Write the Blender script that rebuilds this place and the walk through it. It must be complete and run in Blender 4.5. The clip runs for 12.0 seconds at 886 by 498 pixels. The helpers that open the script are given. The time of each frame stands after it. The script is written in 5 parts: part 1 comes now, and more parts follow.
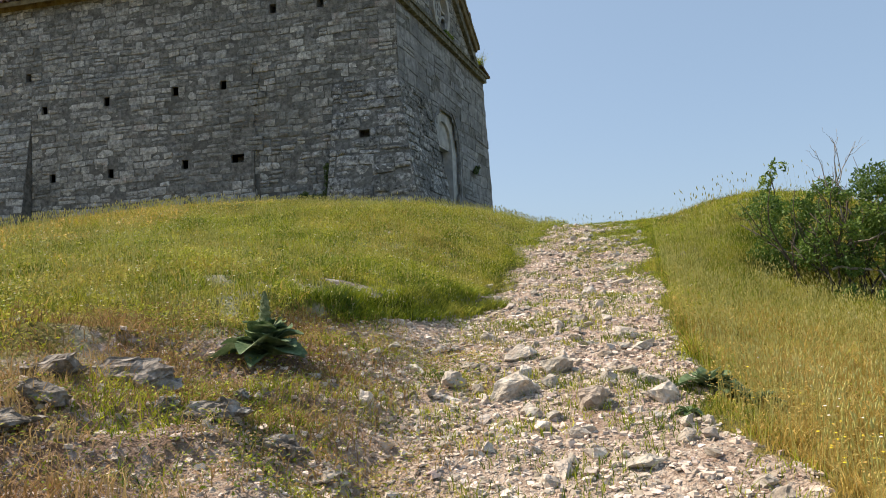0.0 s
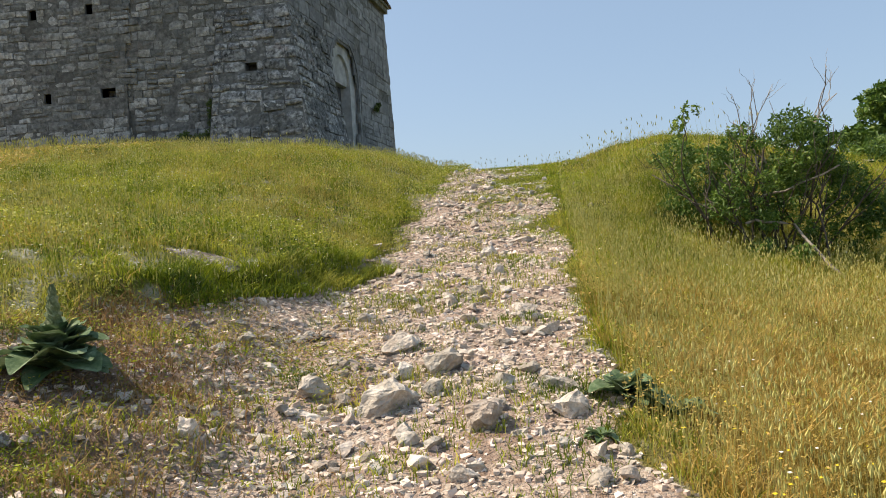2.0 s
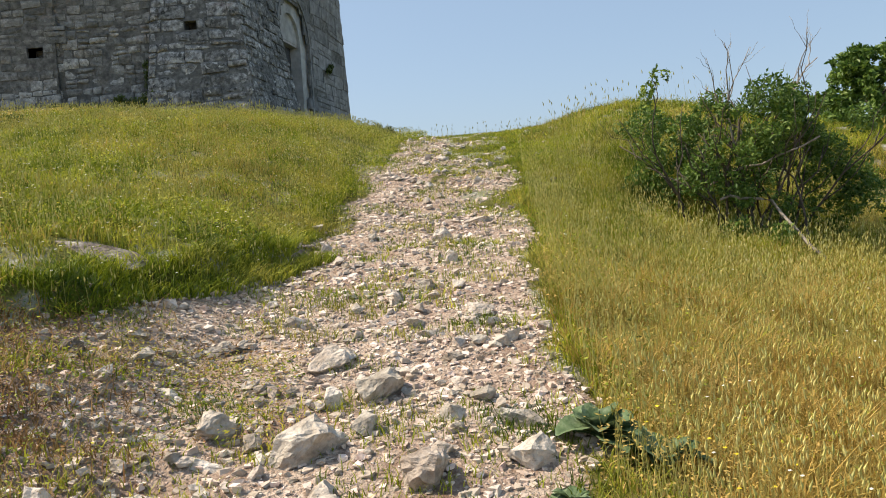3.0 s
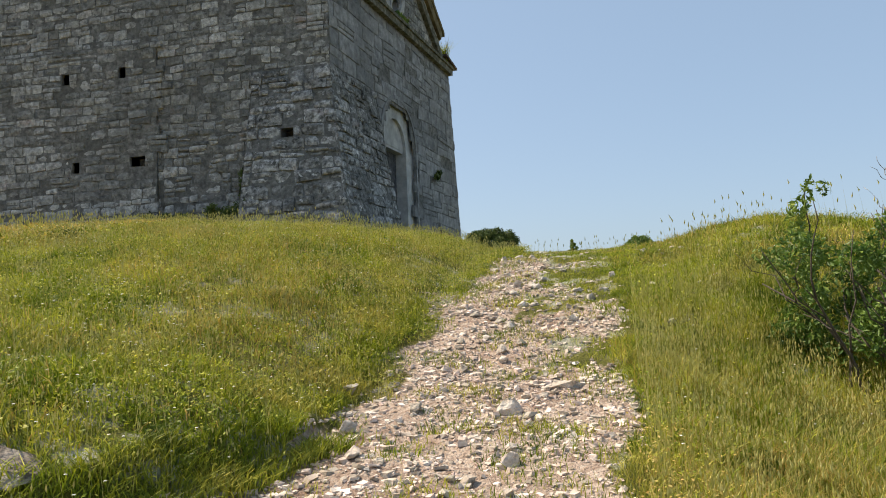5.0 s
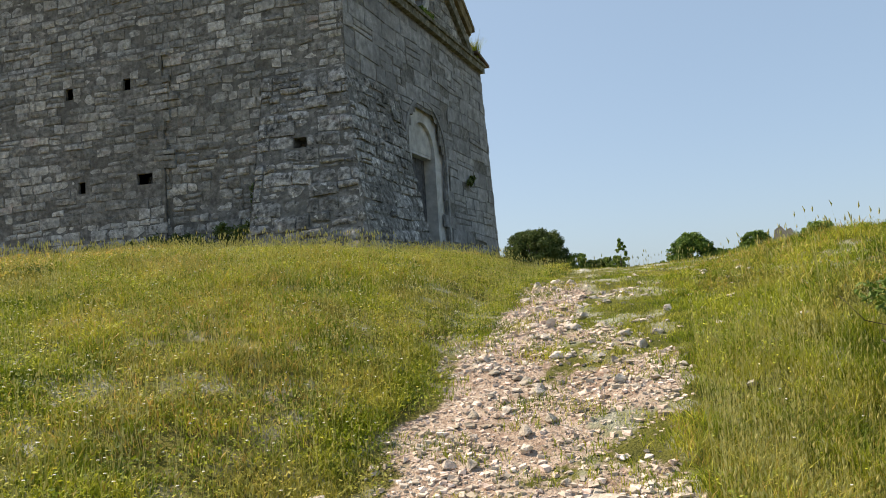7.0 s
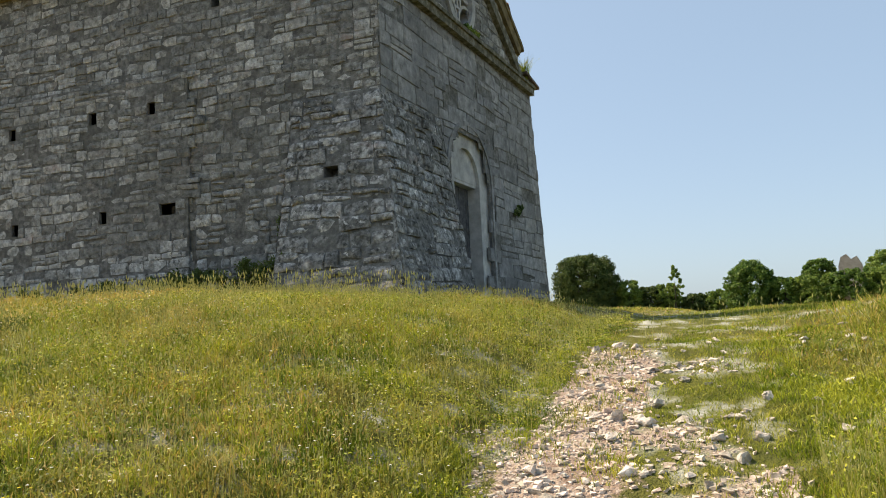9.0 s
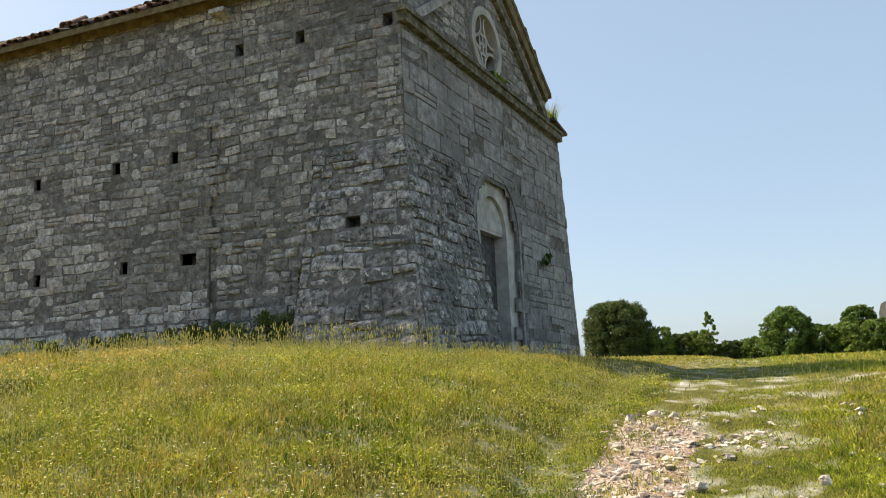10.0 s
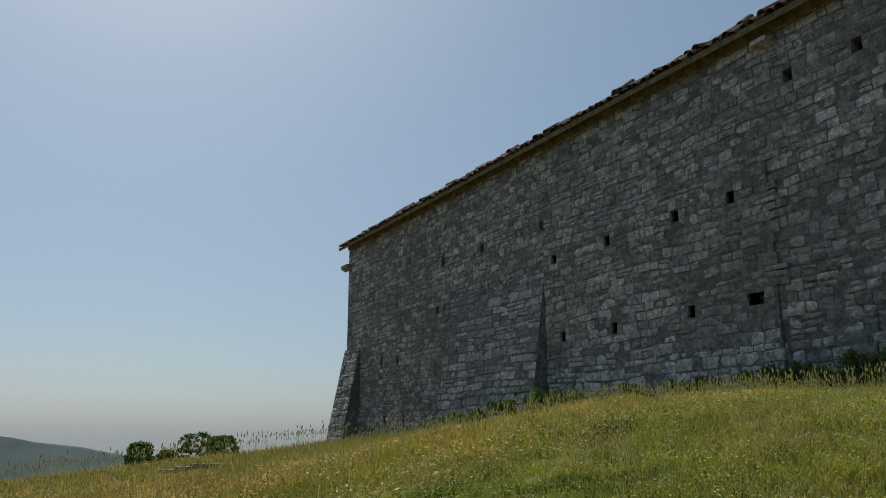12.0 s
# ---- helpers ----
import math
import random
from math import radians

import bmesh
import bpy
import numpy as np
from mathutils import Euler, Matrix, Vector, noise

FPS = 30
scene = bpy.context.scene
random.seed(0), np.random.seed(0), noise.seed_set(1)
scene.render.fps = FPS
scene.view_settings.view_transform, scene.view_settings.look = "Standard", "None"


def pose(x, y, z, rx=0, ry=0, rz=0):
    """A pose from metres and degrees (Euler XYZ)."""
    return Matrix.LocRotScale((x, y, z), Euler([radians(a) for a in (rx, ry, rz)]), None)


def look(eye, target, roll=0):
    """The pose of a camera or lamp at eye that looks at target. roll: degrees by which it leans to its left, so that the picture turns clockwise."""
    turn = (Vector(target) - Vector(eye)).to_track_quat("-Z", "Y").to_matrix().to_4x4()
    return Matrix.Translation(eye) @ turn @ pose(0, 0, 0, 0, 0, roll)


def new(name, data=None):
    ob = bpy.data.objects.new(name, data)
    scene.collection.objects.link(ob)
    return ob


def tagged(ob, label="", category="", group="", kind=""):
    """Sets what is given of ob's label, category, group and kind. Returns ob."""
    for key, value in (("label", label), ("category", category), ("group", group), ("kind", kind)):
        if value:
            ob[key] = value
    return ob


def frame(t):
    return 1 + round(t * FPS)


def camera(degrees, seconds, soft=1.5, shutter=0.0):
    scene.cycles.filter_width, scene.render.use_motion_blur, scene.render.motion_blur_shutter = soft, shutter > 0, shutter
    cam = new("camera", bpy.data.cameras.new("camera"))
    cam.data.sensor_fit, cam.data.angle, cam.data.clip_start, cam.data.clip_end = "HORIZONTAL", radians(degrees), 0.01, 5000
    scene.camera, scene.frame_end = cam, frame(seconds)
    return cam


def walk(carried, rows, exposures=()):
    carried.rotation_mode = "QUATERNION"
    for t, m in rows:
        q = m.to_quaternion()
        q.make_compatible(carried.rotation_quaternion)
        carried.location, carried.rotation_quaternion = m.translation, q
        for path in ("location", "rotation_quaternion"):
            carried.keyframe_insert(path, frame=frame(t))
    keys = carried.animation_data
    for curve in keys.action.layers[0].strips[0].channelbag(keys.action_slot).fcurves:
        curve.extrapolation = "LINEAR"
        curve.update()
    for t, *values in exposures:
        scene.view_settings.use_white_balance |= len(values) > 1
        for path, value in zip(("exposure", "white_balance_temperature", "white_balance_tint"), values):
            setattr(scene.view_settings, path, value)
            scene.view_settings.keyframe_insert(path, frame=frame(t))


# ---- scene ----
cam = camera(59.2, 12.0, soft=1.0)
PATH = [
    (0, (0.072, 0.283, 1.676), (-0.378, 2.225, 1.827), -2.5),
    (0.5, (0.107, 0.471, 1.665), (-0.3, 2.425, 1.79), -3.4),
    (1, (0.163, 0.752, 1.745), (-0.168, 2.722, 1.833), -3.3),
    (1.5, (0.189, 0.953, 1.835), (-0.069, 2.936, 1.839), -3.8),
    (2, (0.118, 1.329, 1.927), (-0.113, 3.316, 1.903), -3.2),
    (2.5, (0.105, 1.691, 2.039), (-0.073, 3.682, 1.961), -3.5),
    (3, (0.154, 2.096, 2.079), (0.017, 4.088, 1.954), -3.5),
    (3.5, (0.133, 2.434, 2.17), (-0.038, 4.424, 2.058), -2.6),
    (3.7, (0.095, 2.596, 2.21), (-0.139, 4.582, 2.17), -2.5),
    (5.3, (0.44, 4.176, 2.484), (-0.032, 6.113, 2.634), -2.1),
    (5.5, (0.4, 4.36, 2.517), (-0.1, 6.291, 2.668), -2.3),
    (6, (0.353, 4.718, 2.636), (-0.156, 6.646, 2.788), -4.4),
    (6.5, (0.398, 5.092, 2.722), (-0.123, 7.016, 2.877), -3.9),
    (6.7, (0.394, 5.206, 2.763), (-0.138, 7.128, 2.915), -3.7),
    (8.3, (0.141, 6.215, 3.139), (-0.499, 8.103, 3.308), -3.0),
    (8.5, (0.117, 6.376, 3.169), (-0.527, 8.26, 3.356), -2.7),
    (9, (0.075, 6.705, 3.267), (-0.589, 8.58, 3.478), -2.6),
    (9.5, (-0.007, 6.98, 3.358), (-0.693, 8.839, 3.634), -2.6),
    (10, (0.009, 7.116, 3.449), (-0.715, 8.952, 3.774), -2.3),
    (10.5, (0.042, 7.177, 3.471), (-0.789, 8.952, 3.869), -1.4),
    (11, (-0.022, 7.197, 3.505), (-1.127, 8.811, 3.918), -0.4),
    (11.2, (-0.144, 7.072, 3.537), (-1.362, 8.602, 3.954), -0.2),
    (11.5, (-0.14, 7.06, 3.524), (-1.567, 8.392, 3.958), -0.0),
    (12, (-0.229, 7.009, 3.477), (-1.931, 7.954, 3.934), -0.2),
]
EXPOSURES = [(0, 0.42, 6650, 11), (5, 0.45, 6750, 11), (9, 0.62, 7050, 11), (10.8, 0.76, 7200, 11), (11.2, 0.68, 7150, 10), (11.5, 0.25, 6700, 8), (11.7, -0.15, 6300, 6), (12, -0.45, 6200, 4)]
walk(cam, [(t, look(eye, target, roll)) for t, eye, target, roll in PATH], EXPOSURES)

# ---- light ----
SUN_AZ, SUN_EL = -85.0, 50.0
world = bpy.data.worlds.new("sky")
scene.world = world
world.use_nodes = True
wn = world.node_tree
sky = wn.nodes.new("ShaderNodeTexSky")
sky.sky_type, sky.sun_disc = "NISHITA", False
sky.sun_elevation, sky.sun_rotation = radians(SUN_EL), radians(SUN_AZ)
sky.air_density, sky.dust_density, sky.ozone_density, sky.altitude = 1.0, 3.6, 1.0, 900
# summer haze: evens the sky out towards a pale grey blue
haze = wn.nodes.new("ShaderNodeMix")
haze.data_type = "RGBA"
haze.inputs["Factor"].default_value = 0.5
haze.inputs["B"].default_value = (2.75, 3.9, 5.25, 1)
wn.links.new(sky.outputs[0], haze.inputs["A"])
wn.links.new(haze.outputs["Result"], wn.nodes["Background"].inputs[0])
wn.nodes["Background"].inputs[1].default_value = 0.116
sun = new("sun", bpy.data.lights.new("sun", "SUN"))
sun.data.energy, sun.data.angle, sun.data.color = 5.0, radians(0.6), (1.0, 0.87, 0.70)
to_sun = Vector((math.sin(radians(SUN_AZ)) * math.cos(radians(SUN_EL)), math.cos(radians(SUN_AZ)) * math.cos(radians(SUN_EL)), math.sin(radians(SUN_EL))))
sun.matrix_world = look((-30, 20, 60), Vector((-30, 20, 60)) - to_sun)


# ---- materials ----
def mat(name, cols, scale=6.0, rough=0.9, bump=0.3, bscale=60.0, rnd=0.0, island=False, big=None, spec=0.2, detail=8.0, trans=0.0, layers=()):
    """Noise mixes the colours in cols, a wider noise stains them with big=(colour, scale, amount), rnd varies piece by piece,
    layers=((colour, scale, from, to, amount), ...) are lichens, stains and specks with a noise of their own each."""
    m = bpy.data.materials.new(name)
    m.use_nodes = True
    n, l = m.node_tree.nodes, m.node_tree.links
    b = n["Principled BSDF"]
    b.inputs["Roughness"].default_value = rough
    b.inputs["Specular IOR Level"].default_value = spec
    tc = n.new("ShaderNodeNewGeometry")
    no = n.new("ShaderNodeTexNoise")
    no.inputs["Scale"].default_value, no.inputs["Detail"].default_value, no.inputs["Roughness"].default_value = scale, detail, 0.65
    l.new(tc.outputs["Position"], no.inputs["Vector"])
    ramp = n.new("ShaderNodeValToRGB")
    l.new(no.outputs[0], ramp.inputs[0])
    el = ramp.color_ramp.elements
    while len(el) < len(cols):
        el.new(0.5)
    for i, c in enumerate(cols):
        el[i].position = 0.32 + 0.36 * i / max(1, len(cols) - 1)
        el[i].color = (*c, 1)
    out = ramp.outputs[0]
    if big:
        n2 = n.new("ShaderNodeTexNoise")
        n2.inputs["Scale"].default_value, n2.inputs["Detail"].default_value = big[1], 5
        l.new(tc.outputs["Position"], n2.inputs["Vector"])
        mr = n.new("ShaderNodeMapRange")
        mr.inputs[1].default_value, mr.inputs[2].default_value, mr.inputs[4].default_value = 0.48, 0.68, big[2]
        l.new(n2.outputs[0], mr.inputs[0])
        mx = n.new("ShaderNodeMix")
        mx.data_type = "RGBA"
        l.new(mr.outputs[0], mx.inputs["Factor"])
        l.new(out, mx.inputs["A"])
        mx.inputs["B"].default_value = (*big[0], 1)
        out = mx.outputs["Result"]
    for k, (col, sc, lo, hi, amount) in enumerate(layers):
        n3 = n.new("ShaderNodeTexNoise")
        n3.noise_dimensions = "4D"
        n3.inputs["W"].default_value = 3.7 * k + 1.3
        n3.inputs["Scale"].default_value, n3.inputs["Detail"].default_value, n3.inputs["Roughness"].default_value = sc, 6, 0.7
        l.new(tc.outputs["Position"], n3.inputs["Vector"])
        mr = n.new("ShaderNodeMapRange")
        mr.inputs[1].default_value, mr.inputs[2].default_value, mr.inputs[4].default_value = lo, hi, amount
        l.new(n3.outputs[0], mr.inputs[0])
        mx = n.new("ShaderNodeMix")
        mx.data_type = "RGBA"
        l.new(mr.outputs[0], mx.inputs["Factor"])
        l.new(out, mx.inputs["A"])
        mx.inputs["B"].default_value = (*col, 1)
        out = mx.outputs["Result"]
    if rnd:
        if island:
            r = tc.outputs["Random Per Island"]
        else:
            r = n.new("ShaderNodeObjectInfo").outputs["Random"]
        mr = n.new("ShaderNodeMapRange")
        mr.inputs[3].default_value, mr.inputs[4].default_value = 1 - rnd, 1 + rnd
        l.new(r, mr.inputs[0])
        hs = n.new("ShaderNodeHueSaturation")
        l.new(mr.outputs[0], hs.inputs["Value"])
        mh = n.new("ShaderNodeMath")
        mh.operation = "MULTIPLY_ADD"
        l.new(r, mh.inputs[0])
        mh.inputs[1].default_value, mh.inputs[2].default_value = -0.05 * min(1, rnd * 2), 0.5 + 0.025 * min(1, rnd * 2)
        l.new(mh.outputs[0], hs.inputs["Hue"])
        l.new(out, hs.inputs["Color"])
        out = hs.outputs[0]
    l.new(out, b.inputs["Base Color"])
    if bump:
        nb = n.new("ShaderNodeTexNoise")
        nb.inputs["Scale"].default_value, nb.inputs["Detail"].default_value = bscale, 6
        l.new(tc.outputs["Position"], nb.inputs["Vector"])
        bp = n.new("ShaderNodeBump")
        bp.inputs["Strength"].default_value, bp.inputs["Distance"].default_value = bump, 0.03
        l.new(nb.outputs[0], bp.inputs["Height"])
        l.new(bp.outputs[0], b.inputs["Normal"])
    if trans:
        t = n.new("ShaderNodeBsdfTranslucent")
        l.new(out, t.inputs["Color"])
        ms = n.new("ShaderNodeMixShader")
        ms.inputs[0].default_value = trans
        l.new(b.outputs[0], ms.inputs[1])
        l.new(t.outputs[0], ms.inputs[2])
        l.new(ms.outputs[0], n["Material Output"].inputs["Surface"])
    return m


STONE_COLS = [(0.11, 0.11, 0.104), (0.23, 0.23, 0.215), (0.34, 0.34, 0.318), (0.50, 0.497, 0.47)]
LICHENS = (((0.055, 0.057, 0.052), 15, 0.55, 0.66, 0.75), ((0.60, 0.60, 0.56), 11, 0.60, 0.70, 0.6), ((0.36, 0.25, 0.205), 1.7, 0.58, 0.70, 0.4), ((0.26, 0.25, 0.13), 3.1, 0.60, 0.72, 0.35))
M_STONE = mat("limestone", STONE_COLS, 9, 0.92, 1.0, 18, 0.40, True, ((0.10, 0.102, 0.092), 0.55, 0.6), layers=LICHENS)
M_STONE_OB = mat("limestone_block", STONE_COLS, 9, 0.92, 1.0, 18, 0.40, False, ((0.10, 0.102, 0.092), 0.55, 0.65), layers=LICHENS)
M_PALE = mat("whitened_limestone", STONE_COLS, 9, 0.92, 1.0, 18, 0.2, True, ((0.58, 0.58, 0.55), 1.6, 0.6), layers=(((0.05, 0.052, 0.046), 9, 0.53, 0.62, 0.8), ((0.68, 0.68, 0.64), 7, 0.54, 0.63, 0.75)))
M_PIER = mat("lichened_limestone", [(0.05, 0.05, 0.046), (0.17, 0.168, 0.158), (0.32, 0.318, 0.30), (0.50, 0.495, 0.47)], 10, 0.95, 1.0, 16, 0.28, False, ((0.045, 0.045, 0.04), 0.7, 0.65),
             layers=(((0.035, 0.036, 0.032), 7, 0.53, 0.63, 0.85), ((0.72, 0.71, 0.67), 8, 0.59, 0.67, 0.85), ((0.30, 0.2, 0.16), 1.9, 0.6, 0.72, 0.4)))
M_MORTAR = mat("mortar", [(0.07, 0.07, 0.064), (0.15, 0.148, 0.137), (0.26, 0.256, 0.24)], 8, 0.95, 0.8, 40, big=((0.09, 0.09, 0.08), 0.6, 0.6))
M_ASHLAR = mat("dressed_limestone", [(0.30, 0.30, 0.288), (0.42, 0.418, 0.40), (0.54, 0.535, 0.51)], 4, 0.85, 0.3, 30, 0.07, True, ((0.18, 0.18, 0.16), 0.8, 0.5))
M_FRONT = mat("front_limestone", [(0.13, 0.13, 0.13), (0.205, 0.207, 0.205), (0.27, 0.272, 0.268), (0.36, 0.36, 0.352)], 5, 0.9, 0.6, 22, 0.16, True, ((0.11, 0.11, 0.108), 0.7, 0.5),
              layers=(((0.07, 0.07, 0.066), 10, 0.57, 0.68, 0.6), ((0.44, 0.44, 0.42), 1.4, 0.58, 0.70, 0.5), ((0.33, 0.235, 0.2), 1.6, 0.61, 0.72, 0.4)))
M_MOSS = mat("mossy_moulding", [(0.05, 0.047, 0.033), (0.12, 0.115, 0.08), (0.27, 0.262, 0.225)], 6, 0.95, 1.0, 25)
M_TILE = mat("terracotta", [(0.05, 0.04, 0.035), (0.13, 0.085, 0.065), (0.24, 0.17, 0.13)], 9, 0.9, 0.5, 40, 0.35, False, ((0.05, 0.048, 0.043), 1.6, 0.85))
M_TERRA = mat("clean_terracotta", [(0.14, 0.08, 0.05), (0.28, 0.14, 0.075), (0.36, 0.22, 0.13)], 9, 0.9, 0.5, 40, 0.3, False)
M_EAVE = mat("eave_mortar", [(0.07, 0.055, 0.035), (0.15, 0.12, 0.06), (0.22, 0.185, 0.11)], 5, 0.95, 0.6, 30)
M_DOOR = mat("old_door_wood", [(0.045, 0.045, 0.047), (0.085, 0.085, 0.088), (0.13, 0.13, 0.13)], 9, 0.7, 0.3, 60)
# near-black: painted dark for the window's unlit inside, and the lock plates
M_DARK = mat("lock_and_unlit_black", [(0.012, 0.012, 0.012), (0.02, 0.02, 0.02)], 9, 0.9, 0)
M_ROCK = mat("pale_rock", [(0.26, 0.225, 0.185), (0.52, 0.465, 0.395), (0.70, 0.645, 0.57)], 9, 0.9, 0.9, 30, 0.22, False, ((0.20, 0.155, 0.115), 3.0, 0.6), layers=(((0.09, 0.08, 0.065), 14, 0.6, 0.68, 0.7),))
M_ROCKD = mat("lichened_rock", [(0.09, 0.08, 0.07), (0.24, 0.215, 0.185), (0.46, 0.43, 0.39)], 12, 0.9, 1.0, 30, 0.15, False, ((0.10, 0.07, 0.05), 4.0, 0.6), layers=(((0.04, 0.036, 0.03), 16, 0.54, 0.64, 0.7), ((0.62, 0.60, 0.56), 9, 0.6, 0.68, 0.7)))
M_GRAVEL = mat("gravel", [(0.38, 0.29, 0.23), (0.60, 0.505, 0.42), (0.74, 0.67, 0.59)], 5, 0.95, 0.3, 80, 0.4, True)
M_GRASS = mat("meadow_grass", [(0.065, 0.115, 0.009), (0.225, 0.285, 0.018), (0.46, 0.47, 0.052)], 1.6, 0.6, 0, 1, 0.55, True, ((0.46, 0.38, 0.10), 1.3, 0.5), 0.3, 6, 0.30)
M_DRY = mat("dry_grass", [(0.34, 0.24, 0.05), (0.52, 0.38, 0.10), (0.64, 0.50, 0.18)], 1.2, 0.6, 0, 1, 0.3, True, ((0.26, 0.27, 0.04), 0.9, 0.5), 0.3, 6, 0.35)
M_STRAW = mat("brown_straw", [(0.15, 0.088, 0.038), (0.33, 0.22, 0.09), (0.52, 0.39, 0.18)], 2, 0.8, 0, 1, 0.35, True, None, 0.2, 4, 0.3)
M_SEED = mat("seed_heads", [(0.40, 0.38, 0.10), (0.56, 0.52, 0.17), (0.68, 0.64, 0.28)], 2, 0.7, 0, 1, 0.25, True, None, 0.2, 4, 0.3)
M_TIPS = mat("yellow_green_tips", [(0.36, 0.36, 0.05), (0.54, 0.52, 0.10), (0.68, 0.64, 0.20)], 2, 0.7, 0, 1, 0.3, True, None, 0.2, 4, 0.4)
M_FLOWER = mat("white_flowers", [(0.72, 0.72, 0.62), (0.82, 0.82, 0.74)], 5, 0.7, 0, 1, 0.1, True, trans=0.2)
M_YELLOW = mat("yellow_flowers", [(0.70, 0.55, 0.03), (0.80, 0.66, 0.05)], 5, 0.7, 0, 1, 0.1, True, trans=0.2)
M_LEAF = mat("shrub_leaves", [(0.05, 0.10, 0.018), (0.10, 0.18, 0.028), (0.18, 0.27, 0.045)], 3, 0.5, 0, 1, 0.4, True, None, 0.4, 6, 0.3)
M_OAK = mat("oak_leaves", [(0.04, 0.07, 0.018), (0.075, 0.115, 0.026), (0.13, 0.17, 0.045)], 1.5, 0.55, 0, 1, 0.4, True, None, 0.3, 6, 0.2)
M_LIGHTLEAF = mat("pale_leaves", [(0.10, 0.16, 0.03), (0.17, 0.25, 0.045), (0.26, 0.34, 0.075)], 1.5, 0.55, 0, 1, 0.35, True, None, 0.3, 6, 0.3)
M_MULLEIN = mat("mullein_leaves", [(0.06, 0.11, 0.045), (0.12, 0.18, 0.085), (0.24, 0.30, 0.18)], 14, 0.75, 0.3, 60, 0.2, False, None, 0.2, 6, 0.15)
M_SPIKE = mat("woolly_spike", [(0.10, 0.14, 0.06), (0.19, 0.23, 0.12), (0.32, 0.35, 0.22)], 30, 0.9, 0.6, 90)
M_WOOD = mat("dead_wood", [(0.15, 0.12, 0.09), (0.30, 0.26, 0.21), (0.42, 0.38, 0.32)], 14, 0.85, 0.4, 60)
M_BARK = mat("bark", [(0.06, 0.05, 0.04), (0.13, 0.11, 0.085)], 10, 0.9, 0.5, 40)
M_PLANK = mat("grey_planks", [(0.17, 0.16, 0.145), (0.30, 0.285, 0.26)], 12, 0.85, 0.3, 60, 0.2, False)
# dark green woods with the blue of distance haze put into the colour
M_FAR = mat("hazed_far_woods", [(0.03, 0.052, 0.06), (0.045, 0.075, 0.085), (0.06, 0.09, 0.095)], 0.03, 0.95, 0)


# ---- the lie of the land ----
def smooth(a, b, v):
    v = np.clip((v - a) / (b - a), 0, 1)
    return v * v * (3 - 2 * v)


def wave(x, y, f, seed=0.0):
    """Cheap uneven field, about -1 to 1."""
    return (np.sin(x * f + 1.3 * np.sin(y * f * 0.7 + seed) + seed) + np.sin(y * f * 1.13 + 1.7 * np.sin(x * f * 0.6 - seed) + 2 * seed)
            + 0.6 * np.sin((x + y) * f * 1.9 + seed * 3) + 0.6 * np.sin((x - 1.4 * y) * f * 2.3 - seed)) / 3.2


def centre(y):
    return -0.5 + 0.62 * (1 - smooth(1.5, 6.0, y)) - 0.12 * smooth(10, 15, y)


def half(y):
    return 0.88 + 0.25 * (1 - smooth(1.0, 5.0, y)) + 0.12 * smooth(10, 13, y)


def lip(x, y):
    """Distance behind the eroded edge of the turf beside the track."""
    return -0.926 * (x + 1.38) + 0.377 * (y - 7.7) + 0.10 * wave(x, y, 2.6, 17) + 0.05 * wave(x, y, 7, 18)


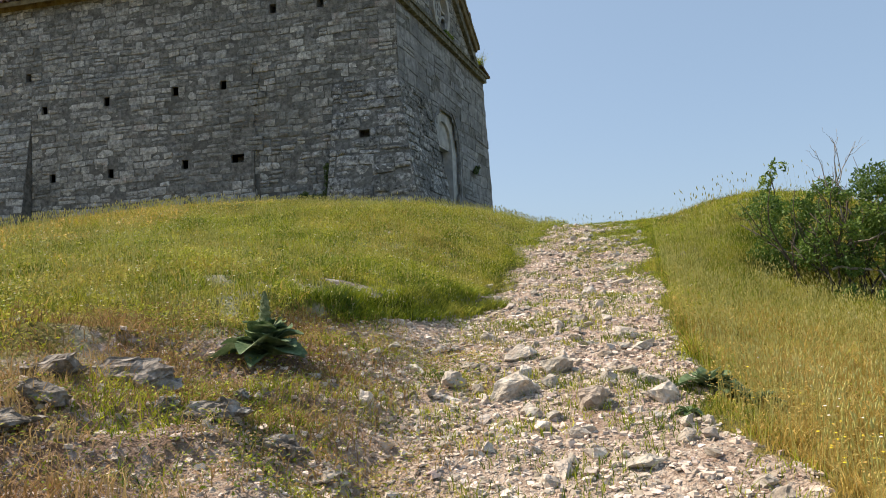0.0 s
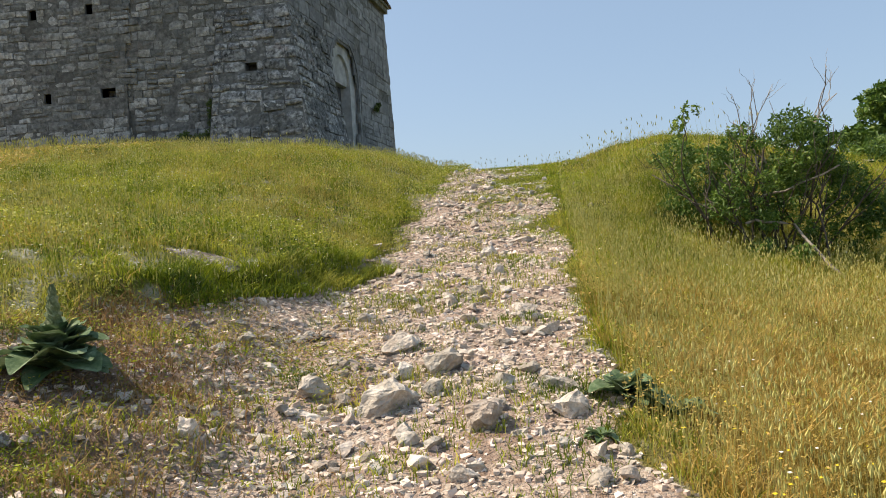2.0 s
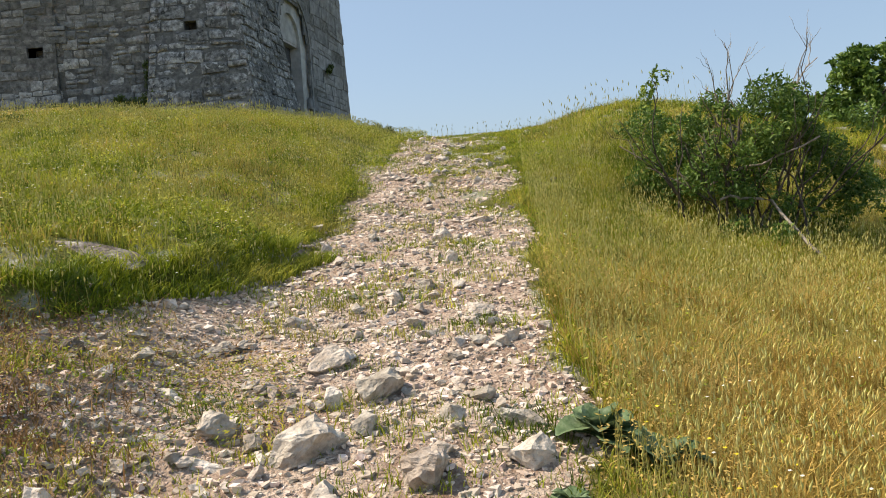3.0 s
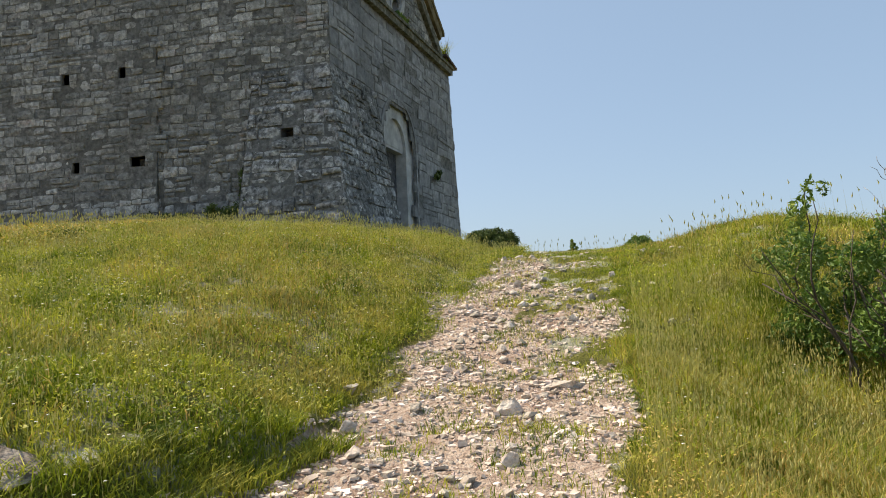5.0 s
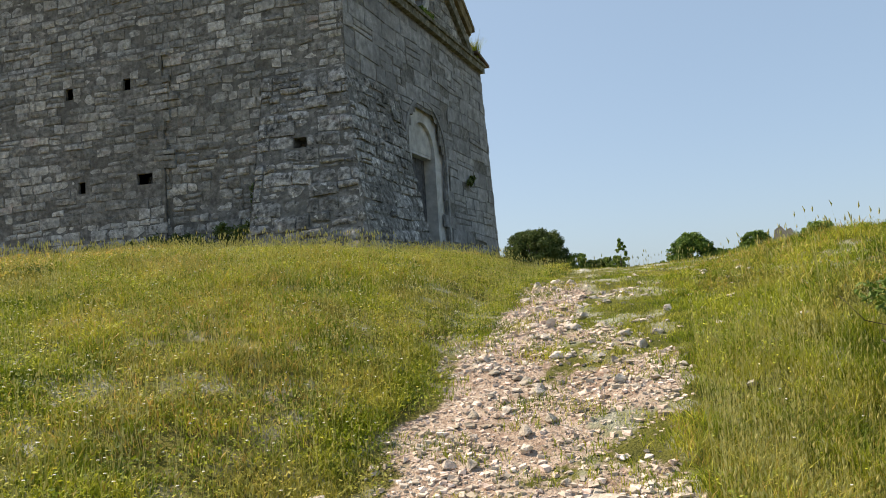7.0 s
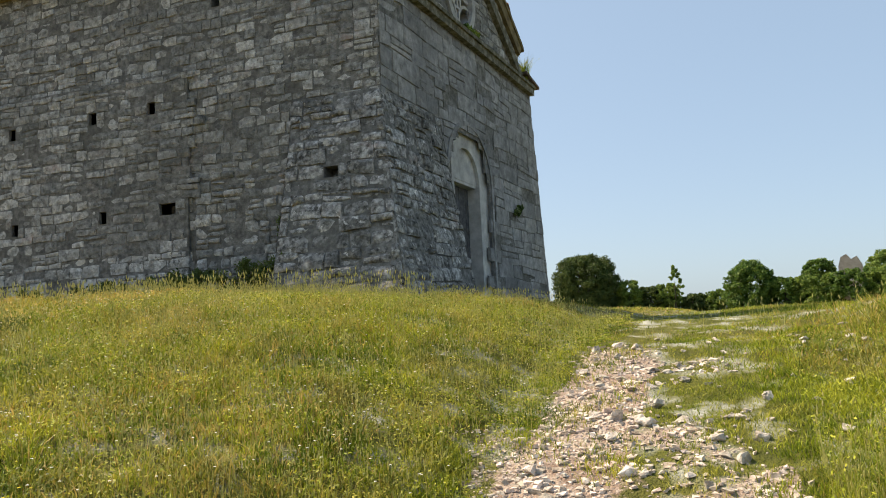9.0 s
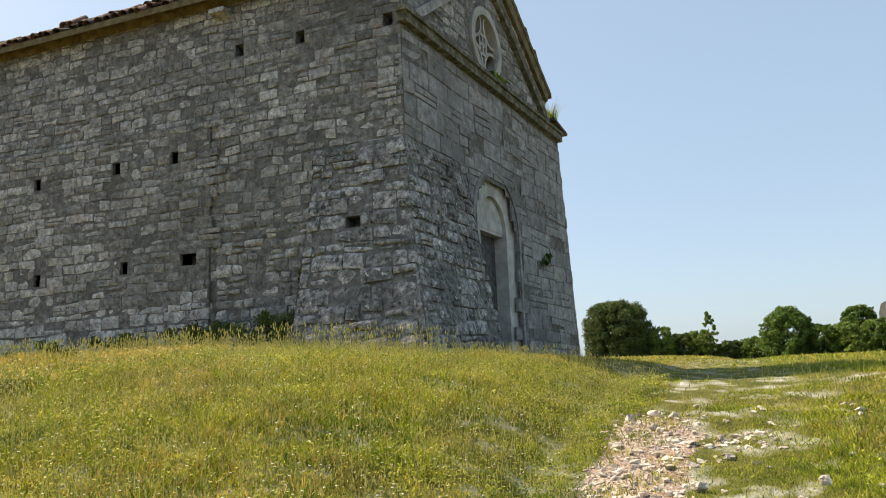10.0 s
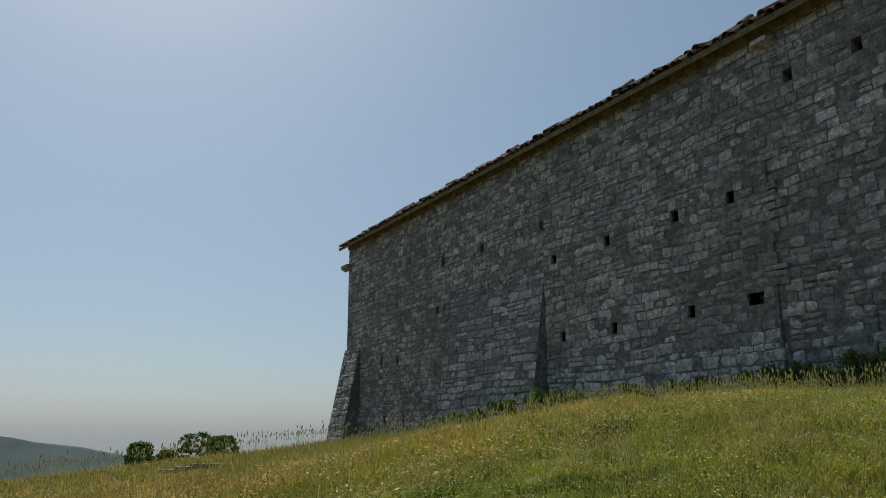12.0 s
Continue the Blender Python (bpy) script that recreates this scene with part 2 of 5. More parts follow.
def land(x, y):
    x, y = np.asarray(x, float), np.asarray(y, float)
    rise = np.interp(y, [-40, -10, 0, 4.5, 7, 8.8, 12, 14.4, 17, 24, 45, 75, 160, 400], [-6.5, -1.6, 0.25, 1.07, 1.52, 1.80, 2.53, 2.98, 3.10, 3.2, 3.7, 4.0, -6, -40])
    far = np.interp(y, [-40, 0, 7, 11, 19, 45, 75, 160, 400], [-6, 0.9, 1.55, 1.95, 3.0, 3.2, 3.8, -6, -40])
    base = rise + (far - rise) * smooth(8, 13, -x)
    d = np.maximum(0, (centre(y) - half(y)) - x)
    left = (0.95 - 0.10 * smooth(12, 16, y)) * (1 - np.exp(-d / 1.9)) + 0.11 * smooth(-0.05, 0.10, lip(x, y)) * (1 - smooth(0.5, 2.2, lip(x, y))) * smooth(5.2, 6.0, y) * (1 - smooth(7.9, 8.8, y)) * (d > 0)
    left = left * (1 - 0.55 * smooth(20, 30, y))
    e = np.maximum(0, x - (centre(y) + half(y)) - 0.05)
    low = -0.42 * e / (1 + 0.22 * e) - 0.05 * np.maximum(0, e - 6)
    high = 0.30 * smooth(0.2, 2.0, e) * (1 - smooth(15, 19, y)) * (1 - smooth(2.2, 4.5, e)) - 0.07 * np.clip(e - 3, 0, 8) * (1 - smooth(20, 30, y))
    t = np.clip((y - (8.8 + 0.55 * np.minimum(e, 4))) / 2.9, 0, 1)
    right = low + (high - low) * t * t * (3 - 2 * t)
    crest = 0.06 * smooth(9, 12, y) * (1 - smooth(22, 30, y)) * (1 - smooth(0.2, 2.5, d)) * (1 - smooth(1, 4, e)) + 0.15 * smooth(13, 17.5, y) * (1 - smooth(26, 45, y)) * (1 - smooth(0.3, 2.5, d)) * (1 - smooth(1, 5, e))
    z = base + left + right + crest
    z = z - 0.045 * np.clip(-x - 13, 0, 18) - 0.16 * np.maximum(0, -x - 31) - 0.10 * np.maximum(0, x - 30)
    p = 1 - smooth(-0.3, 0.5, np.abs(x - centre(y)) - half(y))
    z = z + 0.022 * p * wave(x, y, 5.5, 1) + 0.015 * p * wave(x, y, 14, 2) - 0.03 * p + (1 - p) * (0.035 * wave(x, y, 2.2, 3) + 0.02 * wave(x, y, 6, 4))
    rough = (1 - smooth(4.6, 5.6, y)) * smooth(0.5, 1.2, -x) * (1 - smooth(3.5, 5, -x)) * smooth(1, 2, y)
    z = z + rough * (0.07 * wave(x, y, 4.5, 21) + 0.04 * wave(x, y, 11, 22))
    return np.maximum(z, -60)


def bare(x, y):
    """How bare of grass the soil is: 1 on the trodden stony track."""
    x, y = np.asarray(x, float), np.asarray(y, float)
    edge = np.abs(x - centre(y)) - half(y) + 0.16 * wave(x, y, 3.1, 5) + 0.08 * wave(x, y, 9, 6)
    b = 1 - smooth(-0.12, 0.16, edge)
    worn = 0.8 * (1 - smooth(4.2, 5.6, y + 0.35 * wave(x, y, 2.5, 8))) * (1 - smooth(-0.2, 0.5, x - 0.2)) * (1 - smooth(2.2, 4.2, -x)) * smooth(0.3, 2.0, y)
    apron = (1 - smooth(5.7, 6.3, y + 0.3 * wave(x, y, 2.2, 15))) * smooth(4.0, 4.7, y) * (1 - smooth(1.9, 2.5, -x + 0.25 * wave(x, y, 3, 16))) * (x < 0.2)
    front = 0.75 * (1 - smooth(-0.12, 0.02, lip(x, y))) * smooth(5.3, 5.9, y) * (1 - smooth(7.2, 8.0, y)) * (x < 0.2) * (x > -2.6)
    b = np.maximum(np.maximum(b, worn), np.maximum(apron * 0.95, front))
    fade = smooth(13.0, 15.2, y + 0.5 * wave(x, y, 1.6, 7))
    patch = 0.75 + 0.6 * wave(x, y, 3.4, 9) - 0.7 * smooth(10.3, 13, y)
    lane = (1 - smooth(0.25, 0.5, np.abs(x + 0.85 + 0.1 * wave(x, y, 1.5, 14)))) * smooth(8, 9, y)
    return np.clip(b * (1 - fade * 0.98) * np.where(y > 9, np.clip(np.maximum(patch, lane), 0, 1), 1), 0, 1)


def loam_and_shade(x, y):
    """Where red-brown loamy soil lies open instead of pale grit; also paints the shade along the lip."""
    left = smooth(1.05, 1.9, -x - 0.25 * smooth(4.5, 6, y) + 0.35 * wave(x, y, 2.0, 31)) * (1 - smooth(6.8, 7.8, y))
    # dark band along the lip, soil colour painted for the shaded turf edge
    bank = (1 - smooth(0.0, 0.25, np.abs(lip(x, y)))) * smooth(5.5, 6, y) * (1 - smooth(8, 9, y))
    return np.clip(0.92 * np.maximum(left, bank) + 0.25 * smooth(0.1, 0.7, wave(x, y, 2.4, 33)), 0, 1)


def mesh_object(name, verts, faces, material, parent=None, smooth_shade=False):
    me = bpy.data.meshes.new(name)
    verts = np.asarray(verts, np.float32)
    faces = np.asarray(faces, np.int32)
    k = faces.shape[1]
    me.vertices.add(len(verts))
    me.vertices.foreach_set("co", verts.ravel())
    me.loops.add(faces.size)
    me.loops.foreach_set("vertex_index", faces.ravel())
    me.polygons.add(len(faces))
    me.polygons.foreach_set("loop_start", np.arange(0, faces.size, k, dtype=np.int32))
    me.polygons.foreach_set("use_smooth", np.full(len(faces), smooth_shade))
    me.materials.append(material)
    me.update(calc_edges=True)
    me.validate()
    ob = new(name, me)
    ob.parent = parent
    return ob


def part(name, bm, material, parent=None, label="", shade=False):
    me = bpy.data.meshes.new(name)
    bmesh.ops.recalc_face_normals(bm, faces=bm.faces)
    bm.to_mesh(me)
    bm.free()
    for p in me.polygons:
        p.use_smooth = shade
    me.materials.append(material)
    ob = new(name, me)
    ob.parent = parent
    if label:
        tagged(ob, label)
    return ob


def graded(stops):
    out = []
    for (a, b, s) in stops:
        out.extend(np.arange(a, b - 1e-6, s))
    return np.array(out + [stops[-1][1]])


gx = graded([(-1500, -300, 200), (-300, -80, 30), (-80, -34, 5), (-34, -9, 0.7), (-9, -4, 0.2), (-4, 2.4, 0.06), (2.4, 8, 0.25), (8, 30, 1.2), (30, 100, 7), (100, 300, 40), (300, 1500, 200)])
gy = graded([(-1500, -200, 200), (-200, -20, 20), (-20, 0, 1.2), (0, 2, 0.12), (2, 15.5, 0.06), (15.5, 22, 0.2), (22, 48, 0.7), (48, 100, 5), (100, 400, 30), (400, 1800, 200)])
X, Y = np.meshgrid(gx, gy)
Z = land(X, Y)
nx, ny = len(gx), len(gy)
idx = np.arange(nx * ny).reshape(ny, nx)
quads = np.stack([idx[:-1, :-1], idx[:-1, 1:], idx[1:, 1:], idx[1:, :-1]], -1).reshape(-1, 4)
M_GROUND = mat("soil", [(0.17, 0.115, 0.08), (0.46, 0.36, 0.285), (0.62, 0.53, 0.44)], 22, 0.95, 1.0, 70, big=((0.21, 0.13, 0.09), 1.6, 0.65))
ground = tagged(mesh_object("ground", np.stack([X, Y, Z], -1).reshape(-1, 3), quads, M_GROUND, smooth_shade=True), "grassy hillside with a worn stony track", "ground", kind="structure")
at = ground.data.attributes.new("bare", "FLOAT", "POINT")
at.data.foreach_set("value", bare(X, Y).astype(np.float32).ravel())
at = ground.data.attributes.new("loam_and_shade", "FLOAT", "POINT")
at.data.foreach_set("value", loam_and_shade(X, Y).astype(np.float32).ravel())
# turf colour where the soil is not bare, darkened as shade between the blades
gn, gl = M_GROUND.node_tree.nodes, M_GROUND.node_tree.links
gb = gn["Principled BSDF"]
soil_out = gb.inputs["Base Color"].links[0].from_socket
ga = gn.new("ShaderNodeAttribute")
ga.attribute_name = "bare"
gnoise = gn.new("ShaderNodeTexNoise")
gnoise.inputs["Scale"].default_value, gnoise.inputs["Detail"].default_value = 3.0, 8
ggeo = gn.new("ShaderNodeNewGeometry")
gl.new(ggeo.outputs["Position"], gnoise.inputs["Vector"])
gr = gn.new("ShaderNodeValToRGB")
for e, (p, c) in zip((gr.color_ramp.elements[0], gr.color_ramp.elements[1], gr.color_ramp.elements.new(0.5)), ((0.3, (0.06, 0.07, 0.014)), (0.72, (0.26, 0.22, 0.07)), (0.5, (0.13, 0.135, 0.025)))):
    e.position, e.color = p, (*c, 1)
gl.new(gnoise.outputs[0], gr.inputs[0])
gm = gn.new("ShaderNodeMix")
gm.data_type = "RGBA"
gfine = gn.new("ShaderNodeTexNoise")
gfine.inputs["Scale"].default_value, gfine.inputs["Detail"].default_value, gfine.inputs["Roughness"].default_value = 14.0, 9, 0.75
gl.new(ggeo.outputs["Position"], gfine.inputs["Vector"])
gmask = gn.new("ShaderNodeMath")
gmask.operation = "MULTIPLY_ADD"
gl.new(gfine.outputs[0], gmask.inputs[0])
gmask.inputs[1].default_value = 1.2
gl.new(ga.outputs["Fac"], gmask.inputs[2])
gstep = gn.new("ShaderNodeMapRange")
gstep.inputs[1].default_value, gstep.inputs[2].default_value = 1.12, 1.32
gl.new(gmask.outputs[0], gstep.inputs[0])
gl.new(gstep.outputs[0], gm.inputs["Factor"])
gd = gn.new("ShaderNodeAttribute")
gd.attribute_name = "dry"
gdm = gn.new("ShaderNodeMix")
gdm.data_type = "RGBA"
gl.new(gd.outputs["Fac"], gdm.inputs["Factor"])
gl.new(gr.outputs[0], gdm.inputs["A"])
gdm.inputs["B"].default_value = (0.22, 0.16, 0.055, 1)
gl.new(gdm.outputs["Result"], gm.inputs["A"])
gs = gn.new("ShaderNodeAttribute")
gs.attribute_name = "loam_and_shade"
glm = gn.new("ShaderNodeMix")
glm.data_type = "RGBA"
glr = gn.new("ShaderNodeValToRGB")
for e, (p, c) in zip((glr.color_ramp.elements[0], glr.color_ramp.elements[1], glr.color_ramp.elements.new(0.5)), ((0.35, (0.08, 0.05, 0.033)), (0.66, (0.46, 0.34, 0.26)), (0.5, (0.24, 0.155, 0.105)))):
    e.position, e.color = p, (*c, 1)
gl.new(gfine.outputs[0], glr.inputs[0])
gl.new(gs.outputs["Fac"], glm.inputs["Factor"])
gl.new(soil_out, glm.inputs["A"])
gl.new(glr.outputs[0], glm.inputs["B"])
gl.new(glm.outputs["Result"], gm.inputs["B"])
gl.new(gm.outputs["Result"], gb.inputs["Base Color"])

# ---- the church ----
CX, CY = -5.1, 18.54
FA = radians(5.0)
FU, FN = Vector((math.sin(FA), math.cos(FA), 0)), Vector((math.cos(FA), -math.sin(FA), 0))
FAR_X, WIDE, EAVE, RIDGE, MID = -28.75, 8.32, 10.82, 13.1, 3.7
GABLE, VERGE = 7.42, 7.66
BASE, PIER_TOP = 2.0, 7.45
church = tagged(new("church"), "weathered grey limestone church with tiled gable roof", "church")


def long_wall(s, z, o):
    return Vector((s, CY - o, z))


def facade(s, z, o):
    if s > 5.5 and z < 9.4:
        s += (s - 5.5) / (WIDE - 5.5) * 0.14 * (9.4 - z)
    p = Vector((CX, CY, 0)) + FU * s + FN * o
    return Vector((p.x, p.y, z))


def lean_y(z):
    return 0.21 * max(0.0, PIER_TOP - z) + 0.012 * max(0.0, PIER_TOP - z) ** 2


def lean_x(z):
    return 0.15 * max(0.0, PIER_TOP - z) + 0.013 * max(0.0, PIER_TOP - z) ** 2


def pier_long(s, z, o):
    """s runs 0 to 1 from the pier's inner edge to the corner."""
    a, b = -6.8, CX + lean_x(z)
    return Vector((a + (b - a) * s, CY - 0.02 - lean_y(z) - o, z))


def pier_front(s, z, o):
    """s runs 0 to 1 from the corner along the front."""
    p0 = Vector((CX + lean_x(z), CY - 0.02 - lean_y(z), z))
    p1 = facade(2.3, z, 0.03 + lean_x(z) * 0.9)
    n = (p1 - p0).cross(Vector((0, 0, 1))).normalized()
    return p0 + (p1 - p0) * s + n * o


def buttress(x0, x1, top, k):
    def f(s, z, o):
        return Vector((x0 + (x1 - x0) * s, CY - 0.02 - k * max(0.0, top - z) - o, z))
    return f


def panel(name, f, s0, s1, z0, z1, holes, material, parent, inside=None, step=0.5, depth=0.35):
    """A wall face of small cells that leaves the holes open and lines them."""
    ss = sorted(set([s0, s1] + [v for h in holes for v in h[:2]] + list(np.arange(s0, s1, step))))
    zs = sorted(set([z0, z1] + [v for h in holes for v in h[2:]] + list(np.arange(z0, z1, 0.35))))
    bm = bmesh.new()
    vs = {}

    def v(a, b, o=0.0):
        key = (round(a, 4), round(b, 4), o)
        if key not in vs:
            vs[key] = bm.verts.new(f(a, b, o - 0.012))
        return vs[key]
    for a, b in zip(ss, ss[1:]):
        for c, d in zip(zs, zs[1:]):
            if b - a < 1e-4 or d - c < 1e-4:
                continue
            ms, mz = (a + b) / 2, (c + d) / 2
            if inside and not inside(ms, mz):
                continue
            if any(h[0] < ms < h[1] and h[2] < mz < h[3] for h in holes):
                continue
            bm.faces.new((v(a, c), v(b, c), v(b, d), v(a, d)))
    for h in holes:
        a, b, c, d = h
        ring, back = [(a, c), (b, c), (b, d), (a, d)], -depth
        for i in range(4):
            p, q = ring[i], ring[(i + 1) % 4]
            bm.faces.new([bm.verts.new(f(*r)) for r in ((*p, -0.012), (*p, back), (*q, back), (*q, -0.012))])
        bm.faces.new([bm.verts.new(f(*r, back)) for r in ring])
    bmesh.ops.remove_doubles(bm, verts=bm.verts, dist=0.0005)
    return part(name, bm, material, parent)


def stones(f, s0, s1, z0, z1, holes, rng, hmin=0.16, hmax=0.30, lmin=0.28, lmax=0.75, unit=1.0, inside=None, gap=0.012, proud=0.03):
    """Yields each stone as eight corners, set in uneven courses."""
    z = z0
    while z < z1 - 0.05:
        h = min(rng.uniform(hmin, hmax), z1 - z)
        s = s0 - rng.uniform(0, 0.3) * unit
        while s < s1:
            ln = rng.uniform(lmin, lmax) * unit * (0.6 + 0.4 * h / 0.25)
            a, b = max(s, s0), min(s + ln, s1)
            s += ln
            if b - a < 0.07 * unit:
                continue
            ms, mz = (a + b) / 2, z + h / 2
            if inside and not inside(ms, mz):
                continue
            pieces = [(a, b, z, z + h)]
            if h > 0.19 and rng.random() < 0.3:
                cut = z + h * rng.uniform(0.4, 0.6)
                pieces = [(a, b, z, cut), (a, b, cut, z + h)]
            for (pa, pb, pc, pd) in pieces:
                for hl in holes:
                    if hl[0] - 0.01 < pb and hl[1] + 0.01 > pa and hl[2] - 0.01 < pd and hl[3] + 0.01 > pc:
                        # trim towards the larger free side
                        lft, rgt = hl[0] - pa, pb - hl[1]
                        if max(lft, rgt) < 0.1 * unit:
                            pa = pb
                        elif lft > rgt:
                            pb = hl[0]
                        else:
                            pa = hl[1]
                if pb - pa < 0.06 * unit:
                    continue
                g = gap * rng.uniform(0.5, 1.5)
                gs = g * unit
                o = rng.uniform(-0.004, proud)
                if rng.random() < 0.06:
                    o = -0.012

                def wob(aa, bb):
                    return 0.03 * math.sin(aa / unit * 0.55 + bb * 1.3) + 0.018 * math.sin(aa / unit * 1.7 - bb * 2.1)
                ja, jb, jc, jd = (rng.uniform(-0.022, 0.022) for _ in range(4))
                ring = [(pa, pc + ja), (pb, pc + jb), (pb, pd + jc), (pa, pd + jd)]
                back, front = [], []
                for i, (aa, bb) in enumerate(ring):
                    ia, ib = (1, -1, -1, 1)[i], (1, 1, -1, -1)[i]
                    ww = wob(aa, bb)
                    back.append(f(aa + ia * gs * 0.4, bb + ib * g * 0.4 + ww, -0.06))
                    front.append(f(aa + ia * (gs + rng.uniform(0, 0.016) * unit), bb + ib * (g + rng.uniform(0, 0.015)) + ww, o + rng.uniform(-0.01, 0.01)))
                yield back + front, (ms, mz)
        z += h


def stone_shape(c, rough=0.012, n=3):
    """Corners of a stone to a worn, uneven block: a grid of front faces whose rim falls back to the joint."""
    back, front = c[:4], c[4:]
    nrm = (front[1] - front[0]).cross(front[3] - front[0])
    nrm = nrm.normalized() if nrm.length > 1e-9 else Vector((0, -1, 0))
    if nrm.dot(front[0] - back[0]) < 0:
        nrm = -nrm
    vs, fs = [], []
    for jj in range(n + 1):
        for ii in range(n + 1):
            u, v = ii / n, jj / n
            p = front[0].lerp(front[1], u).lerp(front[3].lerp(front[2], u), v)
            q = Vector(noise.noise_vector(p * 5.0))
            edge = ii in (0, n) or jj in (0, n)
            corner = ii in (0, n) and jj in (0, n)
            p = p + nrm * (q.x * rough * 1.6 - (rough * 0.9 if edge else 0) - (rough * 0.8 if corner else 0)) + Vector((q.y, q.y, q.z)) * rough * 0.7
            vs.append(p)
    m = n + 1
    for jj in range(n):
        for ii in range(n):
            k = jj * m + ii
            fs.append((k, k + 1, k + m + 1, k + m))
    k = len(vs)
    vs.extend(back)
    rims = ([i2 for i2 in range(m)], [i2 * m + n for i2 in range(m)], [n * m + n - i2 for i2 in range(m)], [(n - i2) * m for i2 in range(m)])
    for s4, rim in enumerate(rims):
        b0, b1 = k + s4, k + (s4 + 1) % 4
        h2 = m // 2
        for t2 in range(n):
            fs.append((rim[t2], b0 if t2 < h2 else b1, rim[t2 + 1], rim[t2 + 1]))
        fs.append((rim[h2], b0, b1, b1))
    tri = []
    for f in fs:
        u = list(dict.fromkeys(f))
        tri.append((u[0], u[1], u[2]))
        if len(u) == 4:
            tri.append((u[0], u[2], u[3]))
    return vs, tri


def stone_set(name, gen, material, parent, rough=0.010):
    vs, fs = [], []
    for c, _ in gen:
        k = len(vs)
        v, f = stone_shape(c, rough, 2)
        vs.extend([tuple(p) for p in v])
        fs.extend([tuple(k + i for i in q) for q in f])
    return tagged(mesh_object(name, vs, fs, material, parent), kind="stuff")


def stone_parts(gen, material, parent, rough=0.018):
    for c, _ in gen:
        v, f = stone_shape(c, rough, 4)
        mesh_object("stone", [tuple(p) for p in v], f, material, parent)


rng = random.Random(4)
# putlog holes in the long wall: middle x, middle z
HOLES = [(-15.85, 8.6), (-18.71, 8.61), (-21.01, 8.64), (-15.28, 7.59), (-13.32, 7.65), (-11.24, 7.71), (-9.84, 7.73), (-18.37, 7.1), (-19.6, 7.17), (-21.4, 7.17),
         (-15.03, 5.68), (-13.22, 5.67), (-10.99, 5.73), (-8.42, 9.62), (-7.11, 9.61), (-5.35, 9.58), (-24.23, 5.87), (-25.49, 5.91), (-25.19, 3.9), (-23.75, 3.9)]
lw_holes = [(x - 0.09, x + 0.09, z - 0.12, z + 0.12) for x, z in HOLES] + [(-9.66, -9.30, 5.65, 5.87)]
niche = [(-8.0, -7.86, 5.15, 5.65)]
wall_s = panel("wall", long_wall, FAR_X, CX, BASE, EAVE, lw_holes, M_MORTAR, church)
tagged(wall_s, "long rubble stone wall with putlog holes")
stone_set("masonry", stones(long_wall, FAR_X, CX, 3.2, EAVE, lw_holes, rng, 0.14, 0.22, 0.22, 0.52, gap=0.006, proud=0.022, inside=lambda s, z: not (s > -8.9 and z < 6.4)), M_STONE, wall_s)
stone_parts(stones(long_wall, -8.9, -6.75, 3.6, 6.4, lw_holes + niche, rng, 0.14, 0.24, 0.22, 0.5, gap=0.007), M_STONE_OB, wall_s)
# thicker stretch of facing between the two piers
thick = lambda s, z, o: Vector((s, CY - 0.07 - o, z))
th_holes = [h for h in lw_holes if -15.6 < h[0] < -8.9 and h[3] < 8.4]
facing = panel("facing", thick, -15.7, -9.02, 3.2, 8.35, th_holes, M_MORTAR, church)
ragged = lambda s, z: s < -8.98 + 0.07 * (z - 6) + 0.09 * math.sin(z * 5.3) + 0.06 * math.sin(z * 13.1)
stone_set("masonry", stones(thick, -15.7, -8.65, 4.95, 8.35, th_holes, rng, 0.15, 0.24, 0.26, 0.6, gap=0.006, proud=0.022, inside=ragged), M_STONE, facing)
stone_set("masonry", stones(thick, -15.7, -8.65, 3.2, 4.95, th_holes, rng, 0.15, 0.26, 0.26, 0.6, gap=0.006, proud=0.03, inside=ragged), M_PALE, facing)
bm = bmesh.new()
a, b = 3.2, 8.35
bm.faces.new([bm.verts.new(p) for p in ((-9.02, CY, a), (-9.02, CY - 0.058, a), (-9.02, CY - 0.058, b), (-9.02, CY, b))])
bm.faces.new([bm.verts.new(p) for p in ((-15.7, CY, b), (-9.02, CY, b), (-9.02, CY - 0.058, b), (-15.7, CY - 0.058, b))])
part("facing_edge", bm, M_MORTAR, facing)

# leaning corner pier
hole6 = [(0.38, 0.52, 5.92, 6.12)]
pier = panel("corner_pier", pier_long, 0, 1, BASE, PIER_TOP, hole6, M_MORTAR, church, step=0.2)
tagged(pier, "leaning rough stone corner pier")
stone_parts(stones(pier_long, 0, 1, 3.3, PIER_TOP, hole6, rng, 0.16, 0.33, 0.22, 0.6, unit=0.5, proud=0.055, gap=0.008), M_PIER, pier, 0.02)
pf = panel("pier_front", pier_front, 0, 1, BASE, PIER_TOP, [], M_MORTAR, church, step=0.2)
stone_parts(stones(pier_front, 0, 1, 3.3, PIER_TOP, [], rng, 0.16, 0.33, 0.22, 0.55, unit=0.36, proud=0.045, gap=0.008), M_PIER, pf, 0.014)
